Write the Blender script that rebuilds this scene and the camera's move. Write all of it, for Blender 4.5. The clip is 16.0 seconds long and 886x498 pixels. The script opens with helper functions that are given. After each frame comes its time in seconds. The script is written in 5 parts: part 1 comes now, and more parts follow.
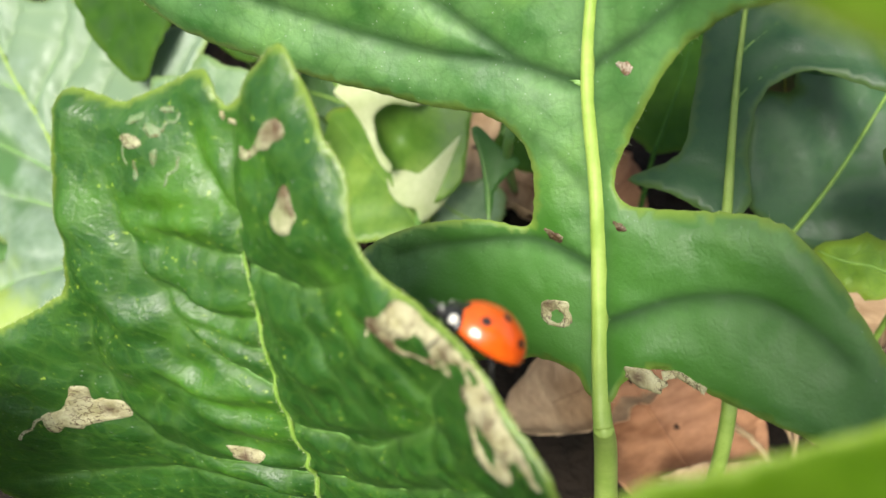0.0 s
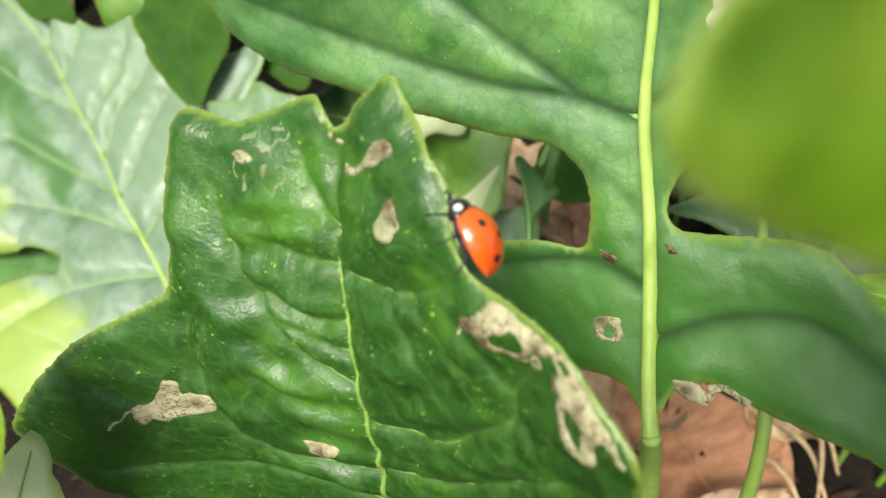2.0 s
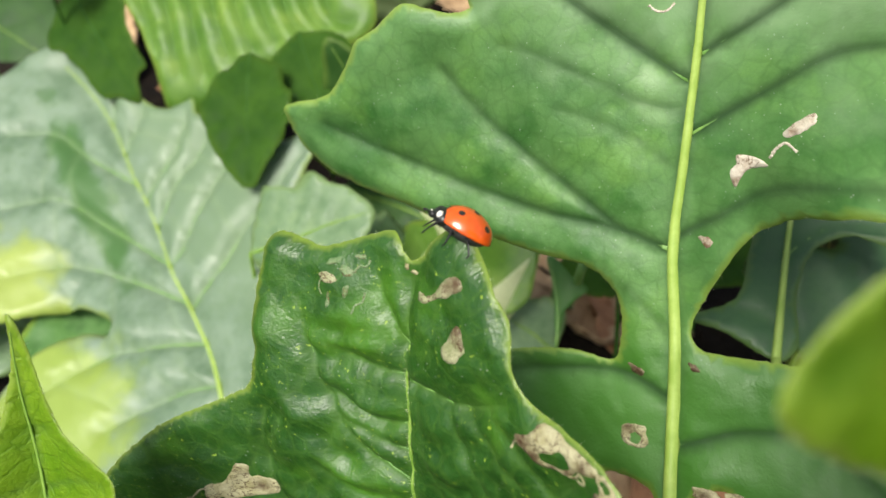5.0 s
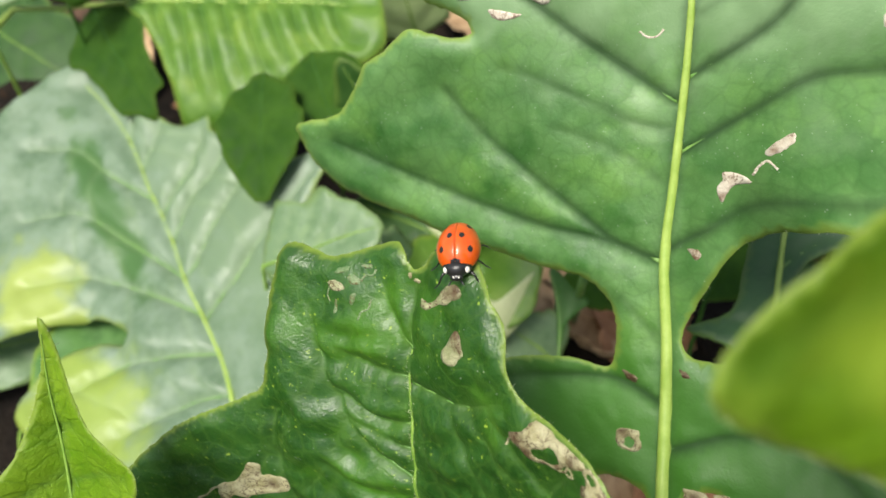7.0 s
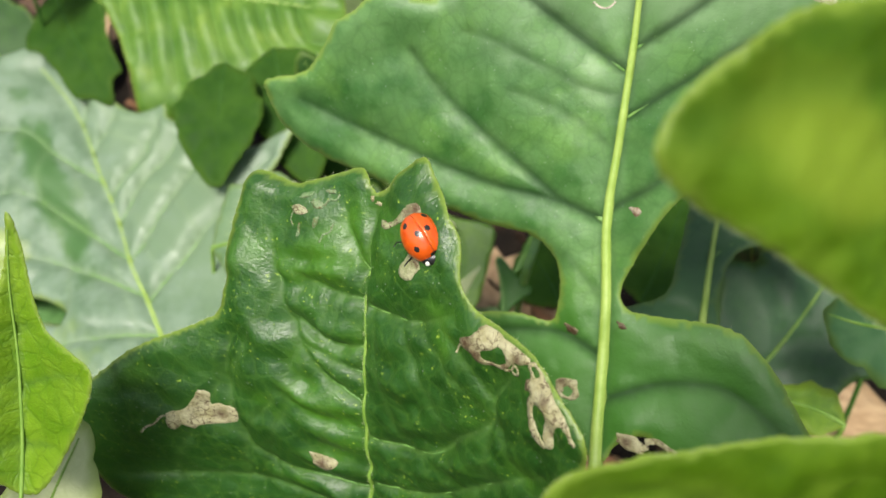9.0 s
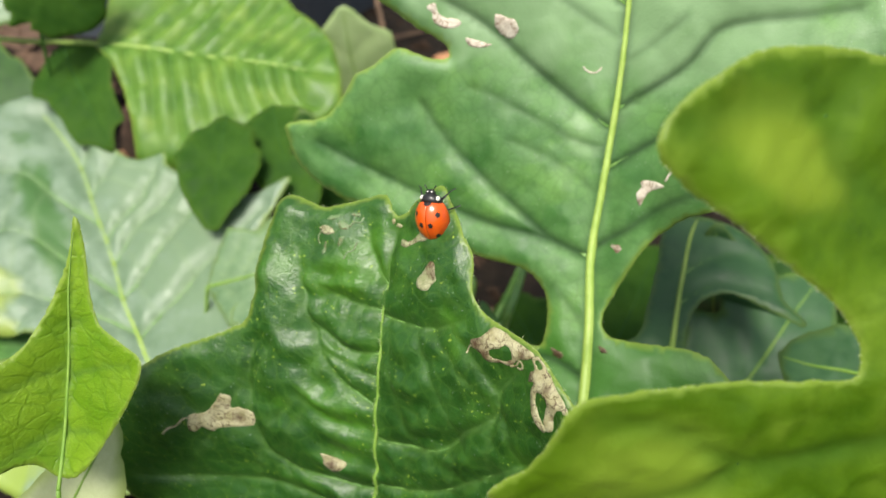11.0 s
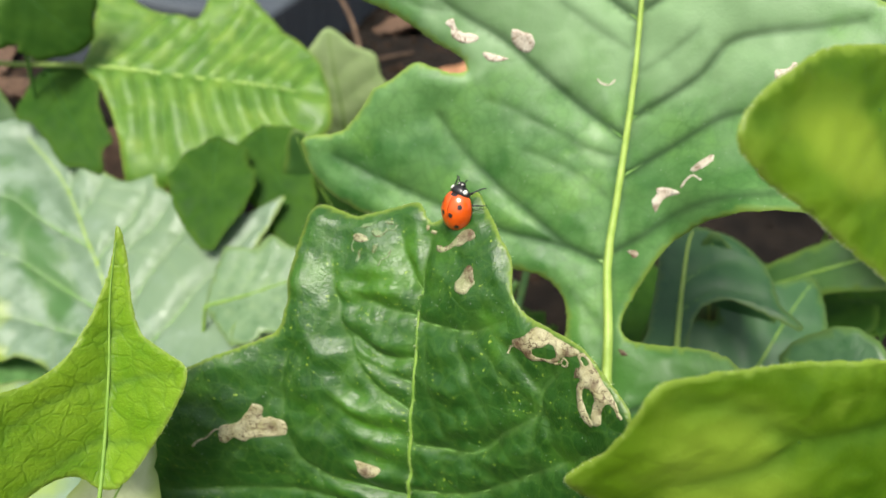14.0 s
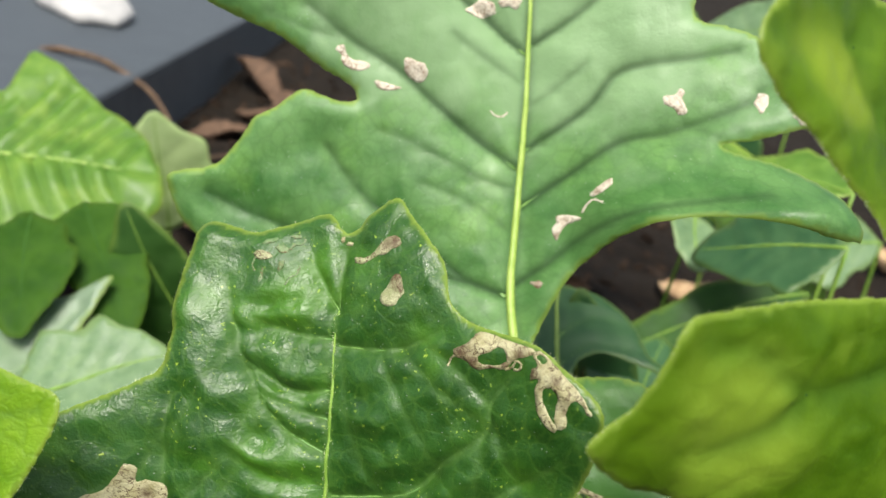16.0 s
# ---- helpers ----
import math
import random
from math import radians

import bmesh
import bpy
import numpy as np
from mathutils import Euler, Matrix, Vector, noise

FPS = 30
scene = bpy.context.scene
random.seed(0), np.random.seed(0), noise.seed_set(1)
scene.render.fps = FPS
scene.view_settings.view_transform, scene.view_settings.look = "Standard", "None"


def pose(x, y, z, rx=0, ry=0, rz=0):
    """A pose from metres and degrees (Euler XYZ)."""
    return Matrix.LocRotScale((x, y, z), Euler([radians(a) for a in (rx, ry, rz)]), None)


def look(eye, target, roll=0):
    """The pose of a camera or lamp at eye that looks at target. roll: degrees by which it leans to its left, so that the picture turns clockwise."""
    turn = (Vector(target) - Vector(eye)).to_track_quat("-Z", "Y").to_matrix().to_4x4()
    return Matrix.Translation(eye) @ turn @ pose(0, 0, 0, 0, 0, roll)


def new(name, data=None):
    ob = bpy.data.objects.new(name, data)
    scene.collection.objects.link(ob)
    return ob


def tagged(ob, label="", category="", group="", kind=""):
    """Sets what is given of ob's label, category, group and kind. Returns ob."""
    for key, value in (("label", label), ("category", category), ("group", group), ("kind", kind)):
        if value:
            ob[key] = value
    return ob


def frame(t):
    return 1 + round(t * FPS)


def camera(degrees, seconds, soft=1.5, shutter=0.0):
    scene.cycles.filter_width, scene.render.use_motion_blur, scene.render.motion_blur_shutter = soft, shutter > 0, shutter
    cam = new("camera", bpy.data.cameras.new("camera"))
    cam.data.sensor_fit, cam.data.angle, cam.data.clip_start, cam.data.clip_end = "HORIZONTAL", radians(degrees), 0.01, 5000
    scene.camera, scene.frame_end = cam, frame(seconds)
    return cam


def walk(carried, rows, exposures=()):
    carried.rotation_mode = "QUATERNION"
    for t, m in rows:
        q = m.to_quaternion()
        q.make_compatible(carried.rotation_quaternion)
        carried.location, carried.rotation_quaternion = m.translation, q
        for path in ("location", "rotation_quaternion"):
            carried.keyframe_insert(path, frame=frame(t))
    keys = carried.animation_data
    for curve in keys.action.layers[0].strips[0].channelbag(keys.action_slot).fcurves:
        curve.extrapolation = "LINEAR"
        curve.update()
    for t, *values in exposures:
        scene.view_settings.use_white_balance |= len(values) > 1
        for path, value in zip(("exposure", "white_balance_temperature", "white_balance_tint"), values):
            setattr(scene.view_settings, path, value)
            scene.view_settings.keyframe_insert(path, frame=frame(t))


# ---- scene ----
cam = camera(59.93, 16.0)
PATH = [
    (0, (0.01524, 0.01179, 0.18015), (0.00599, 0.06811, 0.09804), -9.57),
    (0.5, (0.01126, 0.00368, 0.18815), (0.00195, 0.06176, 0.10728), -8.50),
    (1, (0.01219, 0.00425, 0.18940), (0.00403, 0.06288, 0.10881), -7.35),
    (1.5, (0.01234, 0.00349, 0.18677), (0.00256, 0.06212, 0.10635), -8.49),
    (2, (0.00953, 0.00588, 0.18552), (-0.00105, 0.06549, 0.10593), -8.46),
    (2.5, (0.00913, 0.00654, 0.18750), (-0.00212, 0.06674, 0.10844), -8.82),
    (3, (0.00882, 0.00642, 0.19156), (-0.00234, 0.06837, 0.11385), -7.88),
    (3.5, (0.00707, 0.00591, 0.19579), (-0.00408, 0.06889, 0.11892), -6.64),
    (4, (0.00577, 0.00577, 0.19685), (-0.00527, 0.06920, 0.12032), -6.12),
    (4.5, (0.00610, 0.00399, 0.19898), (-0.00554, 0.06893, 0.12383), -5.91),
    (5, (0.00605, 0.00315, 0.19930), (-0.00648, 0.06868, 0.12481), -6.22),
    (7.5, (0.00929, -0.00483, 0.20337), (-0.00471, 0.06349, 0.13170), -6.45),
    (8, (0.01050, -0.01029, 0.19966), (-0.00332, 0.06130, 0.13123), -5.99),
    (8.5, (0.00894, -0.01231, 0.19684), (-0.00157, 0.05873, 0.12726), -2.68),
    (11, (0.00195, -0.03065, 0.20028), (-0.00066, 0.04804, 0.13862), 5.29),
    (11.5, (0.00046, -0.03109, 0.20115), (-0.00241, 0.04800, 0.14003), 5.34),
    (12, (0.00132, -0.03132, 0.20124), (-0.00194, 0.04801, 0.14042), 5.23),
    (12.5, (0.00196, -0.03294, 0.20232), (-0.00181, 0.04619, 0.14129), 4.92),
    (13, (0.00260, -0.03359, 0.20278), (-0.00110, 0.04581, 0.14210), 5.01),
    (13.5, (0.00158, -0.03394, 0.20158), (-0.00107, 0.04584, 0.14135), 5.61),
    (14, (-0.00768, -0.03498, 0.19885), (-0.00588, 0.04595, 0.14013), 6.22),
    (14.5, (-0.00873, -0.03716, 0.19645), (-0.00103, 0.04616, 0.14170), 7.12),
    (15, (-0.01446, -0.03424, 0.18809), (0.00134, 0.05130, 0.13877), 9.26),
    (15.5, (-0.01665, -0.03301, 0.18409), (0.00618, 0.05434, 0.14109), 10.66),
    (16, (-0.02082, -0.03370, 0.17860), (0.00467, 0.05381, 0.13744), 12.08),
]
EXPOSURES = [(0, 0.86), (2, 0.82), (3, 0.70), (4, 0.52), (8.5, 0.48), (11, 0.56), (16, 0.66)]
walk(cam, [(t, look(eye, target, roll)) for t, eye, target, roll in PATH], EXPOSURES)

cam.data.dof.use_dof, cam.data.dof.focus_distance, cam.data.dof.aperture_fstop = True, 0.092, 30.0

# ---- light ----
world = bpy.data.worlds.new("world")
scene.world = world
world.use_nodes = True
wn = world.node_tree
sky = wn.nodes.new("ShaderNodeTexSky")
sky.sky_type, sky.sun_disc = "NISHITA", False
sky.sun_elevation, sky.sun_rotation = radians(62), radians(200)
sky.air_density, sky.dust_density = 1.2, 3.0
haze = wn.nodes.new("ShaderNodeHueSaturation")
haze.inputs["Saturation"].default_value = 0.55
wn.links.new(sky.outputs[0], haze.inputs["Color"])
wn.links.new(haze.outputs[0], wn.nodes["Background"].inputs[0])
wn.nodes["Background"].inputs[1].default_value = 0.095
sun = new("sun", bpy.data.lights.new("sun", "SUN"))
sun.data.energy, sun.data.angle, sun.data.color = 3.6, radians(24), (1.0, 0.95, 0.85)
sun.matrix_world = look((-0.16, -0.44, 0.88), (0, 0, 0))


# ---- materials ----
def node(nt, kind, **inputs):
    n = nt.nodes.new(kind)
    for key, value in inputs.items():
        n.inputs[key].default_value = value
    return n


def blank(name):
    m = bpy.data.materials.new(name)
    m.use_nodes = True
    m.node_tree.nodes.clear()
    out = m.node_tree.nodes.new("ShaderNodeOutputMaterial")
    return m, m.node_tree, out


def mix(nt, fac, a, b, blend="MIX"):
    n = nt.nodes.new("ShaderNodeMix")
    n.data_type, n.blend_type = "RGBA", blend
    for sock, v in ((n.inputs[0], fac), (n.inputs[6], a), (n.inputs[7], b)):
        if isinstance(v, (int, float)):
            sock.default_value = v
        elif isinstance(v, tuple):
            sock.default_value = (*v, 1)
        else:
            nt.links.new(v, sock)
    return n.outputs[2]


def calc(nt, op, a, b=0.0, clamp=False):
    n = nt.nodes.new("ShaderNodeMath")
    n.operation, n.use_clamp = op, clamp
    for sock, v in zip(n.inputs, (a, b)):
        if isinstance(v, (int, float)):
            sock.default_value = v
        else:
            nt.links.new(v, sock)
    return n.outputs[0]


def ramp(nt, v, lo, hi, a=0.0, b=1.0):
    n = nt.nodes.new("ShaderNodeMapRange")
    n.interpolation_type = "SMOOTHSTEP"
    nt.links.new(v, n.inputs[0])
    for k, x in zip((1, 2, 3, 4), (lo, hi, a, b)):
        n.inputs[k].default_value = x
    return n.outputs[0]


def noisy(nt, vec, scale, detail=4.0, rough=0.55):
    n = node(nt, "ShaderNodeTexNoise", Scale=scale, Detail=detail, Roughness=rough)
    nt.links.new(vec, n.inputs["Vector"])
    return n.outputs[0]


def leaf_material(name, dark, light, vein, rough=0.4, through_light=0.3, glow=(0.25, 0.5, 0.04), fleck=0.0, speck=0.0,
                  pucker=0.5, vein_mix=0.5, sheen=0.5, crisp=0.12, net_tint=0.2, sun_tone=None, lit_shaded=(), edge=0.75, grain=0.16):
    """A leaf blade: two greens, areoles between fine veins, yellow flecks and pale specks."""
    m, nt, out = blank(name)
    uvn = nt.nodes.new("ShaderNodeUVMap")
    uvn.uv_map = "mm"
    uv = uvn.outputs[0]
    at = nt.nodes.new("ShaderNodeAttribute")
    at.attribute_name = "vein"
    vein_f = at.outputs["Fac"]
    rim = nt.nodes.new("ShaderNodeAttribute")
    rim.attribute_name = "rim"
    big, mid, fine = noisy(nt, uv, 9.0, 3), noisy(nt, uv, 38.0, 4), noisy(nt, uv, 260.0, 3)
    col = mix(nt, ramp(nt, big, 0.3, 0.7), dark, light)
    col = mix(nt, calc(nt, "MULTIPLY", ramp(nt, mid, 0.35, 0.75), 0.45), col, light)
    col = mix(nt, calc(nt, "MULTIPLY", ramp(nt, fine, 0.42, 0.66), 0.22), col, light)
    if sun_tone:
        col = mix(nt, calc(nt, "MULTIPLY", ramp(nt, noisy(nt, uv, 6.0, 5, 0.6), 0.5, 0.68), 0.8), col, sun_tone)
    col = mix(nt, calc(nt, "MULTIPLY", ramp(nt, noisy(nt, uv, 17.0, 5, 0.65), 0.50, 0.72), 0.6), col, dark)
    vo = node(nt, "ShaderNodeTexVoronoi", Scale=42.0)
    vo.feature = "DISTANCE_TO_EDGE"
    warp = nt.nodes.new("ShaderNodeVectorMath")
    warp.operation = "MULTIPLY_ADD"
    nz = node(nt, "ShaderNodeTexNoise", Scale=30.0, Detail=2.0)
    nt.links.new(uv, nz.inputs["Vector"])
    nt.links.new(nz.outputs["Color"], warp.inputs[0])
    warp.inputs[1].default_value = (0.02, 0.02, 0)
    nt.links.new(uv, warp.inputs[2])
    nt.links.new(warp.outputs[0], vo.inputs["Vector"])
    net = ramp(nt, vo.outputs["Distance"], 0.0, 0.12, 1.0, 0.0)
    vo2 = node(nt, "ShaderNodeTexVoronoi", Scale=150.0)
    vo2.feature = "DISTANCE_TO_EDGE"
    nt.links.new(warp.outputs[0], vo2.inputs["Vector"])
    net2 = ramp(nt, vo2.outputs["Distance"], 0.0, 0.2, 1.0, 0.0)
    col = mix(nt, calc(nt, "MULTIPLY", net, 0.5 * net_tint), col, vein)
    col = mix(nt, calc(nt, "MULTIPLY", net2, 0.25 * net_tint), col, vein)
    if fleck:
        f = ramp(nt, noisy(nt, uv, 150.0, 3), 0.625, 0.69)
        g = ramp(nt, noisy(nt, uv, 14.0, 2), 0.45, 0.62)
        col = mix(nt, calc(nt, "MULTIPLY", calc(nt, "MULTIPLY", f, g), fleck), col, (0.34, 0.50, 0.05))
    if speck:
        vs = node(nt, "ShaderNodeTexVoronoi", Scale=120.0)
        nt.links.new(uv, vs.inputs["Vector"])
        dot = ramp(nt, vs.outputs["Distance"], 0.07, 0.12, 1.0, 0.0)
        some = ramp(nt, noisy(nt, uv, 16.0, 2), 0.42, 0.58)
        col = mix(nt, calc(nt, "MULTIPLY", calc(nt, "MULTIPLY", dot, some), speck), col, (0.62, 0.68, 0.55))
    # soft oval areas where light and shade are painted into the blade colour
    for u, v, a, bb, tone in lit_shaded:
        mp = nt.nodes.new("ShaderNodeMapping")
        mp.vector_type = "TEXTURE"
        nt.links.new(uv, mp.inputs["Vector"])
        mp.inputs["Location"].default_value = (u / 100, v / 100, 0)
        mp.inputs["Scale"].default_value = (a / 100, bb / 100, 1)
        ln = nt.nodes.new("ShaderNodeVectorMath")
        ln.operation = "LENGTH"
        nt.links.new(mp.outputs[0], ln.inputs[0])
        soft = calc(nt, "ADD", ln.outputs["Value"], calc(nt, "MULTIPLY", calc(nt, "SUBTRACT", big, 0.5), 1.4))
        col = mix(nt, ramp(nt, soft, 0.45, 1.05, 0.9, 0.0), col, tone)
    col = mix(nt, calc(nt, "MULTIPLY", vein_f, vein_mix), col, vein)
    col = mix(nt, calc(nt, "MULTIPLY", rim.outputs["Fac"], edge), col, (0.30, 0.42, 0.06))
    ro = calc(nt, "ADD", ramp(nt, mid, 0.3, 0.7, rough - 0.05, rough + 0.08), calc(nt, "ADD", ramp(nt, big, 0.35, 0.65, -0.03, 0.06), calc(nt, "MULTIPLY", vein_f, 0.35)))
    hgt = calc(nt, "ADD", calc(nt, "MULTIPLY", net, -0.5 * crisp), calc(nt, "MULTIPLY", net2, -0.22 * crisp))
    hgt = calc(nt, "ADD", hgt, calc(nt, "MULTIPLY", fine, grain))
    hgt = calc(nt, "ADD", hgt, calc(nt, "MULTIPLY", mid, 0.5))
    bump = node(nt, "ShaderNodeBump", Strength=pucker, Distance=0.0006)
    nt.links.new(hgt, bump.inputs["Height"])
    p = node(nt, "ShaderNodeBsdfPrincipled")
    p.inputs["Specular IOR Level"].default_value = sheen
    nt.links.new(col, p.inputs["Base Color"])
    nt.links.new(ro, p.inputs["Roughness"])
    nt.links.new(bump.outputs[0], p.inputs["Normal"])
    tr = nt.nodes.new("ShaderNodeBsdfTranslucent")
    nt.links.new(mix(nt, 0.6, col, glow), tr.inputs["Color"])
    ms = node(nt, "ShaderNodeMixShader", Fac=through_light)
    nt.links.new(p.outputs[0], ms.inputs[1])
    nt.links.new(tr.outputs[0], ms.inputs[2])
    nt.links.new(ms.outputs[0], out.inputs[0])
    return m


def plain(name, dark, light, scale=40.0, rough=0.6, bump=0.3, dist=0.001, metal=0.0, coat=0.0, stretch=(1, 1, 1), spec=0.5):
    """Two tones of one surface with noise grain and relief, in object space."""
    m, nt, out = blank(name)
    tc = nt.nodes.new("ShaderNodeTexCoord")
    mp = node(nt, "ShaderNodeMapping", Scale=stretch)
    nt.links.new(tc.outputs["Object"], mp.inputs["Vector"])
    a, b = noisy(nt, mp.outputs[0], scale, 6, 0.62), noisy(nt, mp.outputs[0], scale * 6, 4)
    info = nt.nodes.new("ShaderNodeObjectInfo")
    f = calc(nt, "ADD", ramp(nt, a, 0.3, 0.7, 0.0, 0.75), calc(nt, "MULTIPLY", info.outputs["Random"], 0.25))
    col = mix(nt, f, dark, light)
    col = mix(nt, ramp(nt, b, 0.5, 0.8, 0.0, 0.35), col, dark)
    bp = node(nt, "ShaderNodeBump", Strength=bump, Distance=dist)
    nt.links.new(calc(nt, "ADD", a, calc(nt, "MULTIPLY", b, 0.4)), bp.inputs["Height"])
    p = node(nt, "ShaderNodeBsdfPrincipled", Roughness=rough, Metallic=metal)
    p.inputs["Coat Weight"].default_value = coat
    p.inputs["Specular IOR Level"].default_value = spec
    p.inputs["Coat Roughness"].default_value = 0.06
    nt.links.new(col, p.inputs["Base Color"])
    nt.links.new(bp.outputs[0], p.inputs["Normal"])
    nt.links.new(p.outputs[0], out.inputs[0])
    return m


M_RIB = plain("pale_rib", (0.22, 0.35, 0.05), (0.36, 0.49, 0.11), 300, 0.45, 0.15, 0.0003)
M_RIB_SOFT = plain("soft_rib", (0.12, 0.25, 0.025), (0.23, 0.37, 0.06), 300, 0.5, 0.15, 0.0003)
M_RIB_DULL = plain("dull_rib", (0.10, 0.25, 0.05), (0.20, 0.36, 0.08), 300, 0.45, 0.15, 0.0003)
M_DARK_VEIN = plain("dark_vein", (0.025, 0.085, 0.010), (0.05, 0.13, 0.02), 300, 0.7, 0.1, 0.0002, spec=0.15)
M_HAIR = plain("leaf_hair", (0.45, 0.55, 0.25), (0.6, 0.68, 0.38), 200, 0.5, 0.0)
# Soil brown taken near black: the shade under the foliage is in its colour.
M_SHADED_SOIL = plain("soil", (0.004, 0.003, 0.002), (0.020, 0.014, 0.009), 60, 0.95, 0.9, 0.006, spec=0.2)
M_DRY = plain("dry_leaf", (0.25, 0.15, 0.07), (0.60, 0.43, 0.25), 90, 0.7, 0.9, 0.001, stretch=(1, 3, 1))
M_DRY2 = plain("dry_leaf_red", (0.20, 0.085, 0.035), (0.50, 0.26, 0.13), 90, 0.7, 0.5, 0.001, stretch=(1, 3, 1))
M_DRY_OLD = plain("dry_leaf_dark", (0.05, 0.028, 0.016), (0.17, 0.10, 0.06), 90, 0.8, 0.8, 0.001, stretch=(1, 3, 1))
M_TWIG = plain("twig_bark", (0.06, 0.035, 0.02), (0.19, 0.12, 0.07), 180, 0.85, 0.6, 0.0008)
M_BOARD = plain("weathered_board", (0.035, 0.045, 0.055), (0.075, 0.09, 0.105), 22, 0.6, 0.4, 0.002, stretch=(1, 12, 1))


# ---- mesh helpers ----
def part(name, verts, faces, material, parent, label="", smooth=True, kind=""):
    """Links one mesh under a thing or a part; verts are in the parent's space."""
    me = bpy.data.meshes.new(name)
    me.from_pydata([tuple(map(float, v)) for v in verts], [], faces)
    if smooth:
        me.shade_smooth()
    me.materials.append(material)
    ob = new(name, me)
    ob.parent = parent
    return tagged(ob, label=label, kind=kind)


def thing(name, place, label, category, group="", kind=""):
    ob = new(name)
    ob.empty_display_size = 0.004
    ob.location = place
    return tagged(ob, label, category, group, kind)


def spline(points, per=6, closed=False):
    """A Catmull-Rom curve through the points."""
    p = np.array(points, float)
    n = len(p)
    rows = []
    for i in range(n if closed else n - 1):
        if closed:
            a, b, c, d = p[(i - 1) % n], p[i], p[(i + 1) % n], p[(i + 2) % n]
        else:
            a, b, c, d = p[max(i - 1, 0)], p[i], p[i + 1], p[min(i + 2, n - 1)]
        for s in np.arange(per) / per:
            rows.append(0.5 * (2 * b + (c - a) * s + (2 * a - 5 * b + 4 * c - d) * s**2 + (3 * b - a - 3 * c + d) * s**3))
    if not closed:
        rows.append(p[-1])
    return np.array(rows)


def near(points, line):
    """The distance of each point from a polyline, and how far along the line (0 to 1) the nearest place lies."""
    a, b = line[:-1], line[1:]
    d = b - a
    t = np.clip(((points[:, None] - a) * d).sum(-1) / ((d * d).sum(-1) + 1e-12), 0, 1)
    off = np.linalg.norm(points[:, None] - (a + t[..., None] * d), axis=-1)
    k = off.argmin(1)
    return off[np.arange(len(points)), k], (k + t[np.arange(len(points)), k]) / len(a)


def tube(path, radii, sides=8, flat=1.0):
    """A swept tube with closed ends."""
    p = np.array(path, float)
    tan = np.gradient(p, axis=0)
    tan /= np.linalg.norm(tan, axis=1)[:, None] + 1e-12
    ref = np.array((0.3, -0.8, 0.5)) if abs(tan[0] @ (0.3, -0.8, 0.5)) < 0.85 else np.array((1.0, 0, 0))
    verts, faces = [], []
    for i in range(len(p)):
        x = np.cross(tan[i], ref)
        x /= np.linalg.norm(x)
        y = np.cross(x, tan[i])
        for k in range(sides):
            a = 2 * math.pi * k / sides
            verts.append(p[i] + radii[i] * (math.cos(a) * x + flat * math.sin(a) * y))
    for i in range(len(p) - 1):
        for k in range(sides):
            q = (k + 1) % sides
            faces.append((i * sides + k, i * sides + q, (i + 1) * sides + q, (i + 1) * sides + k))
    faces.append(tuple(reversed(range(sides))))
    faces.append(tuple(range((len(p) - 1) * sides, len(p) * sides)))
    return verts, faces


def mined_material(name, pale, mid, brown):
    """Dead papery leaf skin: pale, wrinkled, with brown squiggles, and browner where the mine began."""
    m, nt, out = blank(name)
    uvn = nt.nodes.new("ShaderNodeUVMap")
    uvn.uv_map = "mm"
    uv = uvn.outputs[0]
    at = nt.nodes.new("ShaderNodeAttribute")
    at.attribute_name = "browned"
    col = mix(nt, ramp(nt, noisy(nt, uv, 60.0, 5, 0.65), 0.35, 0.65), pale, mid)
    n = noisy(nt, uv, 100.0, 3, 0.6)
    line = ramp(nt, calc(nt, "ABSOLUTE", calc(nt, "SUBTRACT", n, 0.5)), 0.008, 0.032, 1.0, 0.0)
    some = ramp(nt, noisy(nt, uv, 34.0, 2), 0.40, 0.55, 0.15, 0.9)
    col = mix(nt, calc(nt, "MULTIPLY", line, some), col, brown)
    col = mix(nt, calc(nt, "MULTIPLY", at.outputs["Fac"], ramp(nt, noisy(nt, uv, 150.0, 4, 0.7), 0.35, 0.55, 0.6, 1.0)), col, brown)
    p = node(nt, "ShaderNodeBsdfPrincipled", Roughness=0.6)
    bp = node(nt, "ShaderNodeBump", Strength=0.5, Distance=0.0003)
    nt.links.new(calc(nt, "ADD", n, noisy(nt, uv, 300.0, 3)), bp.inputs["Height"])
    nt.links.new(col, p.inputs["Base Color"])
    nt.links.new(bp.outputs[0], p.inputs["Normal"])
    nt.links.new(p.outputs[0], out.inputs[0])
    return m


M_MINED = mined_material("mined_skin", (0.39, 0.37, 0.22), (0.27, 0.25, 0.12), (0.055, 0.024, 0.008))
M_SCAR = mined_material("scarred_skin", (0.17, 0.23, 0.11), (0.085, 0.17, 0.05), (0.13, 0.11, 0.04))
M_MINED_TAN = mined_material("mined_skin_greenish_tan", (0.36, 0.36, 0.21), (0.22, 0.24, 0.11), (0.075, 0.04, 0.015))
M_MINED_PINK = mined_material("mined_skin_pinkish", (0.62, 0.57, 0.47), (0.50, 0.42, 0.33), (0.14, 0.075, 0.035))


def ragged(u, v, a, b, turn, seed):
    """A ragged round outline with half lengths a and b."""
    rng = np.random.default_rng(seed)
    n = 11
    c, s = math.cos(radians(turn)), math.sin(radians(turn))
    pts = []
    for k in range(n):
        r = rng.uniform(0.72, 1.15)
        x, y = a * r * math.cos(2 * math.pi * k / n), b * r * math.sin(2 * math.pi * k / n)
        pts.append((u + c * x - s * y, v + s * x + c * y))
    return pts


